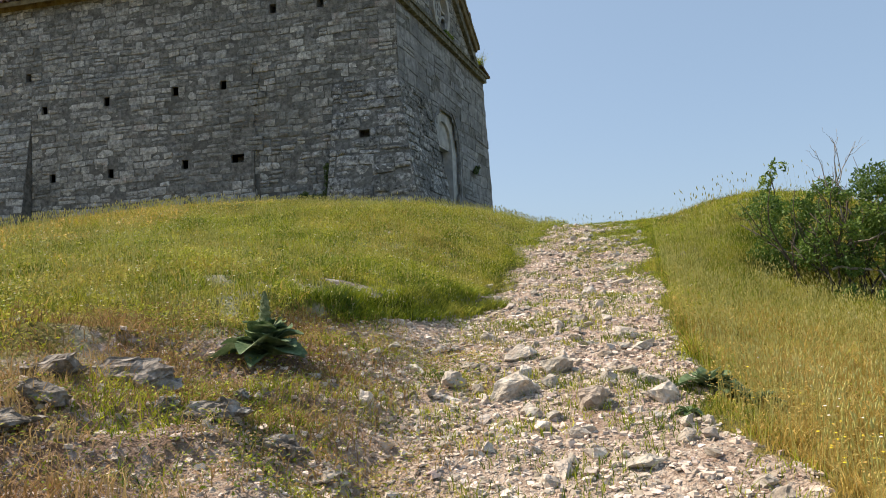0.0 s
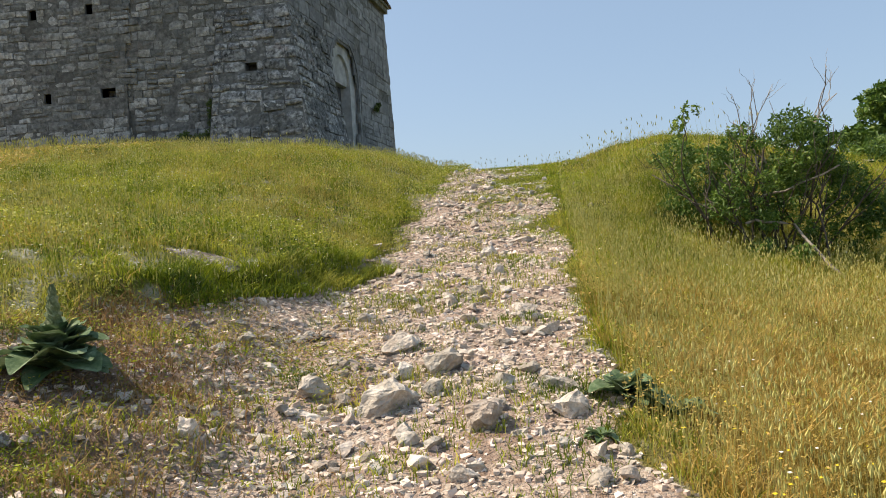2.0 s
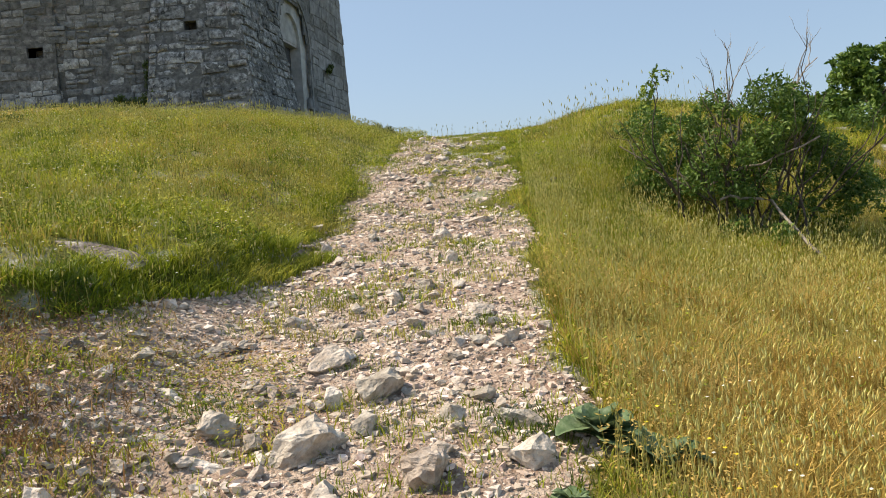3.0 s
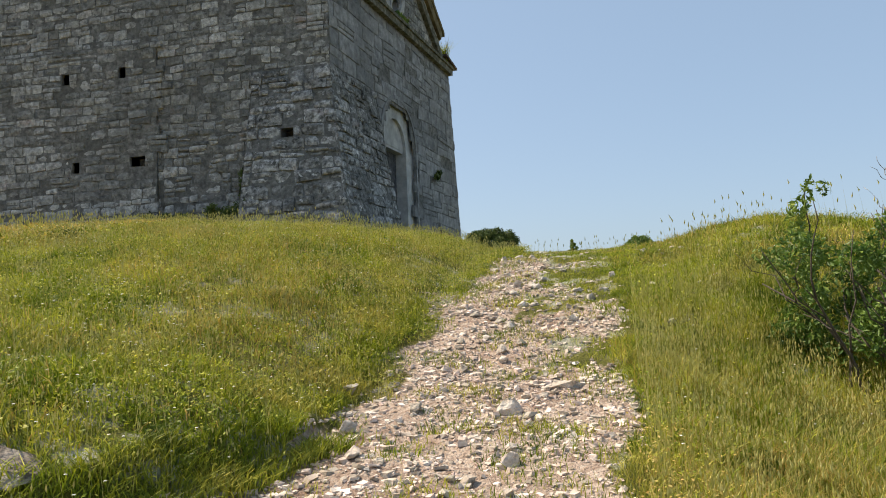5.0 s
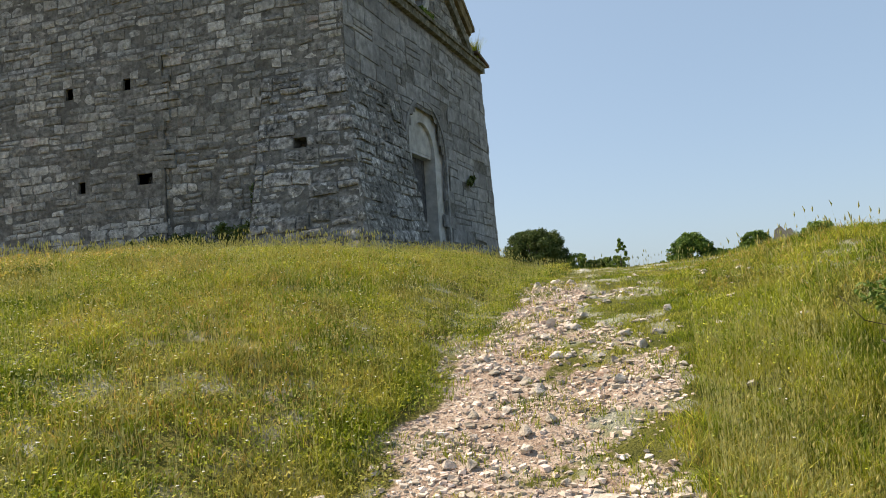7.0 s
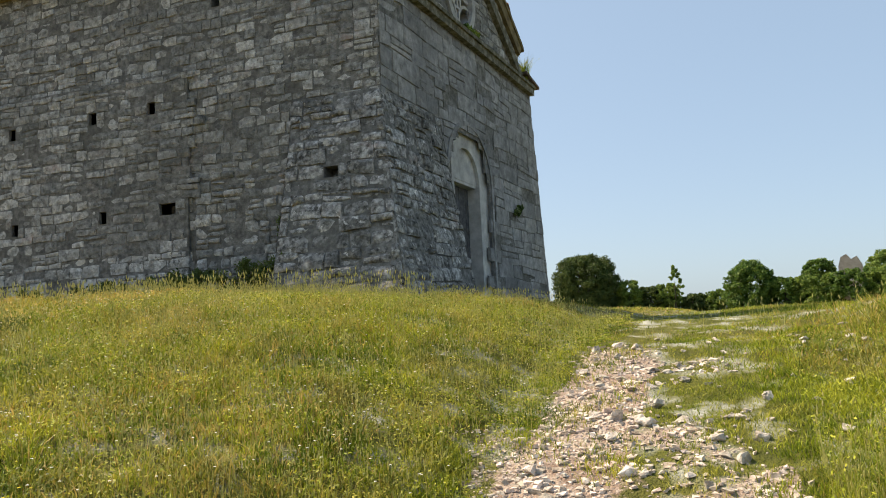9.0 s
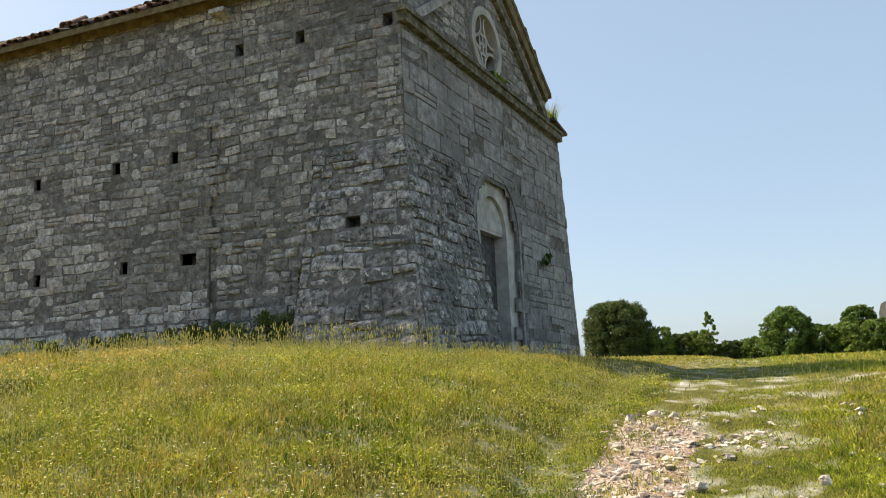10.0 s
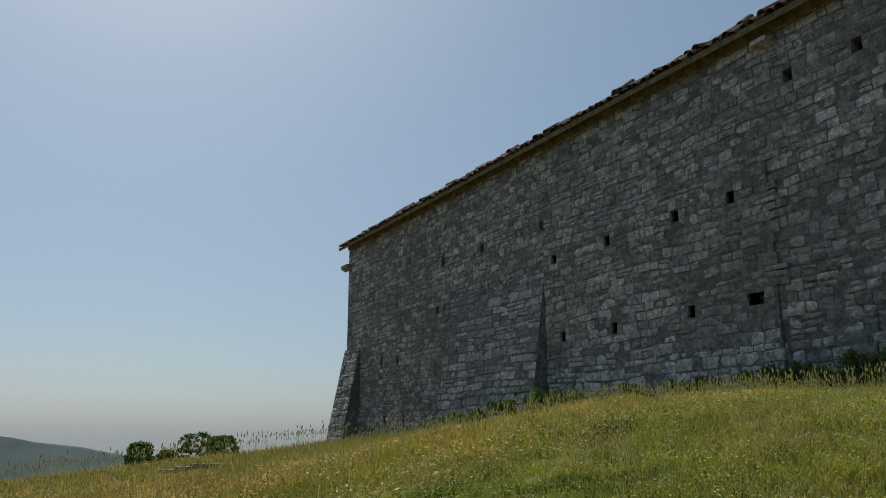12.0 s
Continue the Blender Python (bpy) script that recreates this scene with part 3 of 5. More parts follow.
for inner in (True, False):
    bm = bmesh.new()
    for z0, z1 in zip(np.arange(BASE, PIER_TOP, 0.4), np.arange(BASE + 0.4, PIER_TOP + 0.4, 0.4)):
        z1 = min(z1, PIER_TOP)
        if inner:
            ps = (pier_long(0, z0, 0), pier_long(0, z0, -lean_y(z0) - 0.1), pier_long(0, z1, -lean_y(z1) - 0.1), pier_long(0, z1, 0))
        else:
            ps = (pier_front(1, z0, 0), facade(2.3, z0, -0.1), facade(2.3, z1, -0.1), pier_front(1, z1, 0))
        bm.faces.new([bm.verts.new(p) for p in ps])
    bmesh.ops.remove_doubles(bm, verts=bm.verts, dist=0.001)
    part("pier_side", bm, M_MORTAR, church)

# the two further buttresses
for x0, x1, top, k in ((-20.5, -15.72, 7.4, 0.15), (-28.9, -27.4, 6.6, 0.20)):
    f = buttress(x0, x1, top, k)
    bt = panel("buttress", f, 0, 1, BASE, top, [], M_MORTAR, church, step=0.2)
    stone_set("masonry", stones(f, 0, 1, 3.0, top, [], rng, unit=1 / (x1 - x0)), M_STONE, bt)
    for e in (0, 1):
        bm = bmesh.new()
        bm.faces.new([bm.verts.new(p) for p in (f(e, BASE, 0), f(e, BASE, -k * (top - BASE)), f(e, top, 0))])
        part("buttress_side", bm, M_MORTAR, bt)


# front
def roof_z(u):
    return RIDGE - (0.615 if u < MID else 0.655) * abs(u - MID)


ARCH_U, ARCH_Z, ARCH_R, TYMP_R = 3.85, 6.45, 1.16, 0.70
ROSE_U, ROSE_Z, ROSE_R = 3.68, 10.46, 0.62
fh = [(2.55, 2.62, 7.75, 8.05), (2.42, 2.49, 6.0, 6.3), (5.2, 5.26, 5.75, 6.1), (5.3, 5.36, 7.4, 7.7), (4.4, 4.45, 8.4, 8.75)]


def clear(u, z, m=0.0):
    if (u - ROSE_U) ** 2 + (z - ROSE_Z) ** 2 < (ROSE_R + 0.16 + m) ** 2:
        return False
    if abs(u - ARCH_U) < ARCH_R + m and z < ARCH_Z + 0.05:
        return False
    if (u - ARCH_U) ** 2 + (z - ARCH_Z) ** 2 < (ARCH_R + m) ** 2:
        return False
    if z > 9.66 and u > GABLE:
        return False
    return z < roof_z(u) - 0.1


wall_f = panel("wall", facade, 0, WIDE, BASE, RIDGE, fh, M_MORTAR, church, inside=lambda u, z: clear(u, z, -0.12), step=0.15)
tagged(wall_f, "dressed stone front wall with arched portal")
stone_set("masonry", stones(facade, 0, WIDE, 3.2, 9.4, fh, rng, 0.24, 0.40, 0.35, 0.9, inside=lambda u, z: clear(u, z, 0.08), proud=0.016, gap=0.007), M_FRONT, wall_f, 0.005)
stone_set("masonry", stones(facade, 0, WIDE, 9.7, RIDGE, [], rng, 0.18, 0.3, 0.3, 0.7, inside=lambda u, z: clear(u, z, 0.08), proud=0.016, gap=0.008), M_STONE, wall_f)


def ring_strip(name, u, z, r0, r1, a0, a1, o, deep, material, parent, n=28, label=""):
    """An arched band of rectangular section on the front."""
    bm = bmesh.new()
    rows = []
    for i in range(n + 1):
        a = radians(a0 + (a1 - a0) * i / n)
        rows.append([bm.verts.new(facade(u + r * math.cos(a), z + r * math.sin(a), oo)) for r, oo in ((r0, o - deep), (r0, o), (r1, o), (r1, o - deep))])
    for p, q in zip(rows, rows[1:]):
        for k in range(4):
            bm.faces.new((p[k], q[k], q[(k + 1) % 4], p[(k + 1) % 4]))
    bm.faces.new(rows[0])
    bm.faces.new(rows[-1])
    return part(name, bm, material, parent, label)


def bar(name, pts, r, material, parent, label=""):
    """A box beam between two points on the front: half sizes r=(across, out)."""
    bm = bmesh.new()
    (u0, z0), (u1, z1), o = pts
    d = Vector((u1 - u0, z1 - z0)).normalized()
    nrm = Vector((-d.y, d.x)) * r[0]
    c = []
    for (u, z) in ((u0, z0), (u1, z1)):
        for sgn in (-1, 1):
            for oo in (o - r[1], o + r[1]):
                c.append(bm.verts.new(facade(u + nrm.x * sgn, z + nrm.y * sgn, oo)))
    for q in ((0, 1, 3, 2), (4, 6, 7, 5), (0, 4, 5, 1), (2, 3, 7, 6), (0, 2, 6, 4), (1, 5, 7, 3)):
        bm.faces.new([c[i] for i in q])
    return part(name, bm, material, parent, label)


ring_strip("archivolt", ARCH_U, ARCH_Z, TYMP_R, ARCH_R + 0.02, 0, 180, -0.10, 0.45, M_ASHLAR, church, label="pale flat stone arch band")
ring_strip("hood_edge", ARCH_U, ARCH_Z, ARCH_R, ARCH_R + 0.10, 0, 180, 0.022, 0.2, M_FRONT, church)
for s in (-1, 1):
    bar("jamb", ((ARCH_U + s * 0.93, 3.0), (ARCH_U + s * 0.93, ARCH_Z), -0.32), (0.235, 0.22), M_ASHLAR, church)
    bar("outer_jamb", ((ARCH_U + s * (ARCH_R + 0.05), 3.0), (ARCH_U + s * (ARCH_R + 0.05), ARCH_Z), -0.08), (0.05, 0.10), M_FRONT, church)
    for k in range(5):
        bar("jamb_stone", ((ARCH_U + s * 0.93, 3.1 + 0.66 * k), (ARCH_U + s * 0.93, 3.74 + 0.66 * k), -0.32), (0.238, 0.2235 + 0.002 * (k % 2)), M_ASHLAR, church)
bm = bmesh.new()
pts = [(ARCH_U + 0.74 * math.cos(radians(a)), ARCH_Z + 0.74 * math.sin(radians(a))) for a in range(0, 181, 10)]
fr, bk = ([bm.verts.new(facade(u, z, o)) for u, z in pts] for o in (-0.18, -0.40))
bm.faces.new(fr), bm.faces.new(bk[::-1])
for k in range(len(pts)):
    bm.faces.new((fr[k], bk[k], bk[(k + 1) % len(pts)], fr[(k + 1) % len(pts)]))
part("tympanum", bm, M_ASHLAR, church, "plain pale stone tympanum")
bar("lintel", ((ARCH_U - 0.74, ARCH_Z - 0.03), (ARCH_U + 0.74, ARCH_Z - 0.03), -0.30), (0.035, 0.11), M_ASHLAR, church)
bm = bmesh.new()
bm.faces.new([bm.verts.new(facade(u, z, -0.42)) for u, z in ((ARCH_U - 0.8, 2.6), (ARCH_U + 0.8, 2.6), (ARCH_U + 0.8, 6.5), (ARCH_U - 0.8, 6.5))])
door = part("door", bm, M_DOOR, church, "closed grey weathered wooden double door")
for i in range(8):
    u = ARCH_U - 0.63 + i * 0.18
    bar("plank", ((u, 2.8), (u, 6.42), -0.40), (0.086, 0.012 + 0.004 * (i % 2)), M_DOOR, door)
bar("lock_plate", ((4.02, 5.0), (4.02, 5.3), -0.38), (0.08, 0.014), M_DARK, door)
bar("lock_plate", ((4.02, 4.4), (4.02, 4.78), -0.38), (0.09, 0.014), M_DARK, door)

# rose window
rose = ring_strip("window", ROSE_U, ROSE_Z, ROSE_R, ROSE_R + 0.17, 0, 360, 0.05, 0.3, M_ASHLAR, church, 40, "round window with carved stone tracery")
# near-black disc behind the tracery, its colour replaces the unlit interior
bm = bmesh.new()
bm.faces.new([bm.verts.new(facade(ROSE_U + 0.72 * math.cos(radians(a)), ROSE_Z + 0.72 * math.sin(radians(a)), -0.3)) for a in range(0, 360, 10)])
part("unlit_inside", bm, M_DARK, rose)
for k in range(4):
    a = radians(45 + 90 * k)
    ring_strip("tracery", ROSE_U + 0.66 * math.cos(a), ROSE_Z + 0.66 * math.sin(a), 0.36, 0.43, math.degrees(a) + 100, math.degrees(a) + 260, -0.05, 0.12, M_ASHLAR, rose, 12)
for k in (-1, 0, 1):
    bar("tracery", ((ROSE_U + 0.17 * k, ROSE_Z - 0.25), (ROSE_U + 0.17 * k, ROSE_Z + 0.25), -0.1), (0.03, 0.05), M_ASHLAR, rose)
    bar("tracery", ((ROSE_U - 0.2, ROSE_Z + 0.22 * k), (ROSE_U + 0.2, ROSE_Z + 0.22 * k), -0.1), (0.03, 0.048), M_ASHLAR, rose)

# mouldings of the pediment
bar("cornice", ((-0.06, 9.56), (WIDE + 0.02, 9.56), 0.04), (0.10, 0.08), M_MOSS, church, "mossy worn stone cornice")
bar("cornice_lip", ((-0.10, 9.67), (WIDE + 0.06, 9.67), 0.06), (0.04, 0.11), M_MOSS, church)
bar("rake_moulding", ((0.40, 9.74), (MID + 0.05, 12.08), 0.04), (0.085, 0.07), M_FRONT, church, "worn grey stone raking moulding")
bar("rake_moulding", ((MID + 0.05, 12.08), (GABLE - 0.05, 9.72), 0.04), (0.11, 0.08), M_MOSS, church)
bar("verge_band", ((MID, RIDGE - 0.22), (GABLE + 0.05, roof_z(GABLE + 0.05) - 0.22), 0.03), (0.14, 0.06), M_EAVE, church, "ochre mortar band under the verge")

# remaining walls and roof
back = Vector((FAR_X, CY + 8.4, 0))
cl, cr = facade(0, 9, 0), facade(WIDE - 0.05, 9, -0.05)
bm = bmesh.new()
def quad(*ps):
    bm.faces.new([bm.verts.new(p) for p in ps])
quad((FAR_X, CY, BASE), (FAR_X, back.y, BASE), (FAR_X, back.y, 9.66), (FAR_X, CY, 9.66))
quad((FAR_X, CY, 9.66), (FAR_X, CY + GABLE, 9.66), (FAR_X, CY + GABLE, EAVE), (FAR_X, CY, EAVE))
quad((FAR_X, CY, EAVE), (FAR_X, CY + GABLE, EAVE), (FAR_X, CY + MID, RIDGE - 0.15))
part("wall", bm, M_STONE_OB, church)
bm = bmesh.new()
gu = facade(GABLE, 9.7, -0.05)
inner = gu.y - CY
quad((FAR_X, back.y, BASE), (cr.x, cr.y, BASE), (cr.x, cr.y, 9.66), (FAR_X, back.y, 9.66))
quad((FAR_X, back.y, 9.66), (cr.x, cr.y, 9.66), (gu.x, gu.y, 9.7), (FAR_X, CY + inner, 9.7))
quad((FAR_X, CY + inner, 9.7), (gu.x, gu.y, 9.7), (gu.x, gu.y, 10.6), (FAR_X, CY + inner, 10.6))
quad((gu.x, gu.y, 9.6), (cr.x, cr.y, 9.6), (cr.x, cr.y, 9.66), (gu.x, gu.y, 9.7))
part("wall", bm, M_STONE_OB, church)
roof = tagged(new("roof"), "old terracotta barrel-tiled gable roof")
roof.parent = church


def roof_pt(s, u, up=0.0):
    """s: 0 at the far end, 1 at the front; u across."""
    f = facade(u, 9.5, 0.12)
    b = Vector((FAR_X - 0.3, CY + u, 0))
    p = b + (f - b) * s
    return Vector((p.x, p.y, roof_z(u) + 0.08 + up))


bm = bmesh.new()
for u0, u1 in ((-0.33, MID), (MID, VERGE)):
    a = [bm.verts.new(roof_pt(s, u, d)) for d in (0, -0.13) for s, u in ((0, u0), (1, u0), (1, u1), (0, u1))]
    for q in ((0, 1, 2, 3), (4, 7, 6, 5), (0, 4, 5, 1), (1, 5, 6, 2), (2, 6, 7, 3), (3, 7, 4, 0)):
        bm.faces.new([a[i] for i in q])
part("roof_deck", bm, M_EAVE, roof)
bm = bmesh.new()
for (z0, o0), (z1, o1) in (((EAVE - 0.26, 0.030), (EAVE - 0.08, 0.07)), ((EAVE - 0.08, 0.07), (EAVE - 0.06, 0.22))):
    quad(long_wall(FAR_X, z0, o0), long_wall(CX + 0.1, z0, o0), long_wall(CX + 0.1, z1, o1), long_wall(FAR_X, z1, o1))
part("eave_mortar", bm, M_EAVE, roof, "ochre mortar band under the eave")
# barrel tile, mouth towards -y, laid on the slope
bm = bmesh.new()
rows = []
for k in range(9):
    a = radians(180 * k / 8)
    rows.append([bm.verts.new((r * math.cos(a), y, r * math.sin(a) * 0.85)) for r, y in ((0.105, 0), (0.09, 0.46), (0.075, 0.46), (0.088, 0))])
for p, q in zip(rows, rows[1:]):
    for k in range(4):
        bm.faces.new((p[k], q[k], q[(k + 1) % 4], p[(k + 1) % 4]))
bm.faces.new(rows[0]), bm.faces.new(rows[-1])
tile = part("tile", bm, M_TILE, roof)
slope = math.degrees(math.atan((RIDGE - EAVE) / MID))
n_t = 112
spots = []
for i in range(n_t):
    for r in range(3):
        spots.append((i, r))
first = True
for i, r in spots:
    s = (i + 0.5) / n_t
    p = roof_pt(s, -0.34 + r * 0.36 + rng.uniform(-0.06, 0.05))
    m = pose(p.x + rng.uniform(-0.02, 0.02), p.y, p.z - 0.02 + r * 0.01 + rng.uniform(0, 0.06) + (0.08 if rng.random() < 0.08 else 0), slope + rng.uniform(-8, 8), rng.uniform(-6, 6), rng.uniform(-12, 12))
    t = tile if first else new("tile", tile.data)
    t.parent = roof
    t.matrix_basis = m
    first = False
# verge tiles down both sides of the front
verge_tile = tile.data.copy()
verge_tile.materials[0] = M_TERRA
for side in (0, 1):
    for i in range(14):
        f0 = (i + 0.5) / 14
        u = -0.25 + f0 * (MID + 0.25) if side == 0 else VERGE - 0.05 - f0 * (VERGE - 0.05 - MID)
        p = roof_pt(0.995, u)
        t = new("tile", verge_tile)
        t.parent = roof
        t.matrix_basis = pose(p.x, p.y, p.z + 0.03, 0, 0, 0) @ pose(0, 0, 0, slope if side == 0 else -slope, 0, 0) @ pose(0, 0, 0, 0, rng.uniform(-4, 4), (0 if side == 0 else 180) + rng.uniform(-5, 5))
bar("corner_tile", ((GABLE + 0.1, 9.86), (WIDE + 0.22, 9.70), 0.05), (0.035, 0.16), M_TILE, church)
bm = bmesh.new()
c = [bm.verts.new((x, CY - o, z)) for x in (-8.92, -8.58) for o, z in ((0, 10.28), (0.26, 10.34), (0.26, 10.42), (0, 10.42))]
for q2 in ((0, 1, 2, 3), (4, 7, 6, 5), (0, 4, 5, 1), (1, 5, 6, 2), (2, 6, 7, 3)):
    bm.faces.new([c[i] for i in q2])
part("corbel", bm, M_STONE_OB, church)
bm = bmesh.new()
c = [bm.verts.new((x, CY - o, z)) for x in (-29.1, -28.5) for o, z in ((0, 9.75), (0.2, 9.85), (0.2, 9.98), (0, 9.98))]
for q2 in ((0, 1, 2, 3), (4, 7, 6, 5), (0, 4, 5, 1), (1, 5, 6, 2), (2, 6, 7, 3)):
    bm.faces.new([c[i] for i in q2])
part("corbel", bm, M_STONE_OB, church)

# ---- grass ----
gen = np.random.default_rng(7)


def blades(name, x, y, h, w, material, label, three=True, lean=0.5, z=None):
    """One sheet of thin bent blades at the given spots."""
    n = len(x)
    z = land(x, y) - 0.02 if z is None else z
    a, b = gen.uniform(0, 2 * np.pi, n), gen.uniform(0, 2 * np.pi, n)
    dx, dy = np.cos(a) * w / 2, np.sin(a) * w / 2
    ln = h * gen.uniform(0.1, lean, n)
    lx, ly = np.cos(b) * ln, np.sin(b) * ln
    if three:
        v = np.stack([np.stack([x - dx, y - dy, z], -1), np.stack([x + dx, y + dy, z], -1),
                      np.stack([x + dx * 0.8 + lx * 0.3, y + dy * 0.8 + ly * 0.3, z + h * 0.6], -1), np.stack([x - dx * 0.8 + lx * 0.3, y - dy * 0.8 + ly * 0.3, z + h * 0.6], -1),
                      np.stack([x + lx, y + ly, z + h * 0.97], -1)], 1).reshape(-1, 3)
        k = np.arange(n)[:, None] * 5
        f = np.concatenate([k + np.array([[0, 1, 2]]), k + np.array([[0, 2, 3]]), k + np.array([[3, 2, 4]])])
    else:
        v = np.stack([np.stack([x - dx, y - dy, z], -1), np.stack([x + dx, y + dy, z], -1), np.stack([x + lx, y + ly, z + h], -1)], 1).reshape(-1, 3)
        f = np.arange(3 * n).reshape(-1, 3)
    return tagged(mesh_object(name, v, f, material), label, "grass", kind="stuff")


def spread(n, x0, x1, y0, y1, keep):
    x, y = gen.uniform(x0, x1, n), gen.uniform(y0, y1, n)
    k = gen.uniform(0, 1, n) < keep(x, y)
    return x[k], y[k]


def in_church(x, y):
    return (x < -4.5 + 0.09 * (y - 18.5)) & (x > -29.0) & (y > 17.75) & (y < 27.2)


def turf(x, y):
    return np.where(in_church(x, y) | (((x + 2.2) / 0.34) ** 2 + ((y - 6.62) / 0.16) ** 2 < 1), 0, np.clip(1 - 1.25 * bare(x, y), 0, 1))


def dryness(x, y):
    """Where the grass has turned to straw."""
    r = smooth(0.2, 0.9, x) * (1 - smooth(5.5, 9.5, y + 0.5 * wave(x, y, 1.2, 3) - 0.5 * (x - 1)))
    l = (1 - smooth(3.6, 5.0, y)) * (1 - smooth(-1.6, -0.8, x)) * 0.5
    m = 0.12 + 0.25 * wave(x, y, 0.9, 11) + 0.6 * smooth(5.5, 11, -x) + 0.2 * smooth(12, 16, y) * (x < -1.5)
    return np.clip(np.maximum(np.maximum(r, l), m), 0, 1)


at = ground.data.attributes.new("dry", "FLOAT", "POINT")
at.data.foreach_set("value", (0.8 * dryness(X, Y)).astype(np.float32).ravel())

FIELDS = [  # x0 x1 y0 y1 number height width three
    (-6.5, -0.9, 2.2, 12.0, 230000, 0.085, 0.008, True),
    (-6.5, -0.9, 12.0, 18.3, 130000, 0.095, 0.009, True),
    (-16, -6.5, 3.5, 18.3, 190000, 0.13, 0.015, False),
    (-45, -16, 3.0, 19.0, 90000, 0.20, 0.036, False),
    (0.3, 5.5, 2.0, 11.5, 260000, 0.17, 0.006, True),
    (5.5, 22, 4.0, 30.0, 60000, 0.25, 0.034, False),
    (0.3, 6.0, 11.5, 15.0, 60000, 0.10, 0.008, True),
    (-4.5, 6.5, 14.5, 34, 130000, 0.08, 0.014, False),
    (-45, -6.5, -12, 3.6, 40000, 0.22, 0.035, False),
    (-6.5, 5.5, -12, 2.3, 30000, 0.20, 0.03, False),
    (5.5, 25, -12, 4.0, 30000, 0.25, 0.035, False),
    (-14, 22, 34, 80, 90000, 0.10, 0.080, False),
]
for x0, x1, y0, y1, n, h, w, three in FIELDS:
    x, y = spread(n, x0, x1, y0, y1, turf)
    d = gen.uniform(0, 1, len(x)) < dryness(x, y)
    hh = h * gen.uniform(0.45, 1.25, len(x)) * np.clip(1 + 0.4 * wave(x, y, 1.7, 2) + 0.6 * wave(x, y, 6.5, 5) + 0.6 * wave(x, y, 17, 6), 0.2, 2.6) * (1 - 0.6 * smooth(0, 0.6, bare(x, y)))
    hh *= 1 - 0.3 * smooth(12.5, 15, y) * (x < 0)
    hh *= 0.5 + 0.5 * np.clip((np.abs(x - centre(y)) - half(y)) / 0.7, 0, 1)
    blades("meadow_grass", x[~d], y[~d], hh[~d], w, M_GRASS, "green meadow grass covering the hillside", three, 1.3)
    blades("dry_grass", x[d], y[d], hh[d] * 1.1, w, M_DRY, "straw-coloured dry grass on the slope", three, 1.1)


def herbs(name, n, x0, x1, y0, y1, h, size, material, label, worn=False):
    """Small broad leaves of low meadow plants."""
    x, y = spread(n, x0, x1, y0, y1, lambda a, b: (0.6 * (bare(a, b) > 0.15) if worn else turf(a, b)) * np.clip(0.45 + 0.6 * wave(a, b, 2.6, 12), 0, 1))
    n = len(x)
    c = np.stack([x, y, land(x, y) + h * gen.uniform(0.1, 1, n)], -1)
    a = gen.normal(0, 1, (n, 3)) * np.array([1, 1, 0.5])
    a /= np.linalg.norm(a, axis=1)[:, None]
    q = np.cross(a, gen.normal(0, 0.5, (n, 3)) + np.array([0, 0, 1.0]))
    q /= np.linalg.norm(q, axis=1)[:, None]
    s = size * gen.uniform(0.5, 1.3, n)[:, None]
    v = np.stack([c - a * s, c + q * s * 0.45, c + a * s, c - q * s * 0.45], 1).reshape(-1, 3)
    k = np.arange(n)[:, None] * 4
    return tagged(mesh_object(name, v, np.concatenate([k + np.array([[0, 1, 2]]), k + np.array([[0, 2, 3]])]), material), label, "herbs", kind="stuff")


herbs("herbs", 300000, -6.5, -1.0, 3.5, 17, 0.12, 0.013, M_GRASS, "low leafy herbs among the grass")
herbs("pale_herbs", 70000, -7.5, -1.0, 3.8, 17, 0.15, 0.010, M_TIPS, "bright yellow-green tips among the grass")
herbs("herbs", 90000, -14, -6, 4, 17.5, 0.15, 0.024, M_DRY, "low straw-coloured herbs among the grass")
herbs("herbs", 60000, 0.5, 4.5, 5, 14, 0.2, 0.012, M_GRASS, "low leafy herbs among the grass")
herbs("dry_herbs", 90000, 0.4, 4.5, 2.2, 8.5, 0.24, 0.009, M_DRY, "dry husks among the straw-coloured grass")
# dry brown growth over the worn soil
x, y = spread(55000, -4.2, -0.6, 1.8, 6.4, lambda a, b: np.clip(0.5 + 0.9 * wave(a, b, 4.2, 13), 0, 1) * (bare(a, b) > 0.2) * loam_and_shade(a, b))
blades("dry_tufts", x, y, gen.uniform(0.03, 0.13, len(x)), 0.006, M_STRAW, "brown dry tufts on the worn soil", True, 1.3)
herbs("brown_herbs", 60000, -4.0, -0.8, 1.8, 6.2, 0.07, 0.010, M_STRAW, "withered brown herbs on the worn soil", True)
x, y = spread(60000, -4.2, -0.8, 2.2, 6.4, lambda a, b: np.clip(-0.1 + 1.5 * wave(a, b, 3.1, 19), 0, 1) * (bare(a, b) > 0.15) * loam_and_shade(a, b))
blades("green_tufts", x, y, gen.uniform(0.03, 0.10, len(x)), 0.006, M_GRASS, "yellow-green tufts on the worn soil", True, 1.3)
herbs("green_herbs", 60000, -4.0, -0.8, 2.2, 6.0, 0.07, 0.011, M_GRASS, "low green herbs on the worn soil", True)
# turf hanging over its eroded edge, and along the track above
n = 5000
y = gen.uniform(5.9, 8.1, n)
x = -1.38 + 0.407 * (y - 7.7) - gen.uniform(-0.10, 0.22, n) + 0.1 * wave(0 * y, y, 3, 2)
blades("bank_grass", x, y, gen.uniform(0.05, 0.14, n), 0.008, M_GRASS, "rank green grass hanging over the eroded bank", True, 1.5)
n = 7000
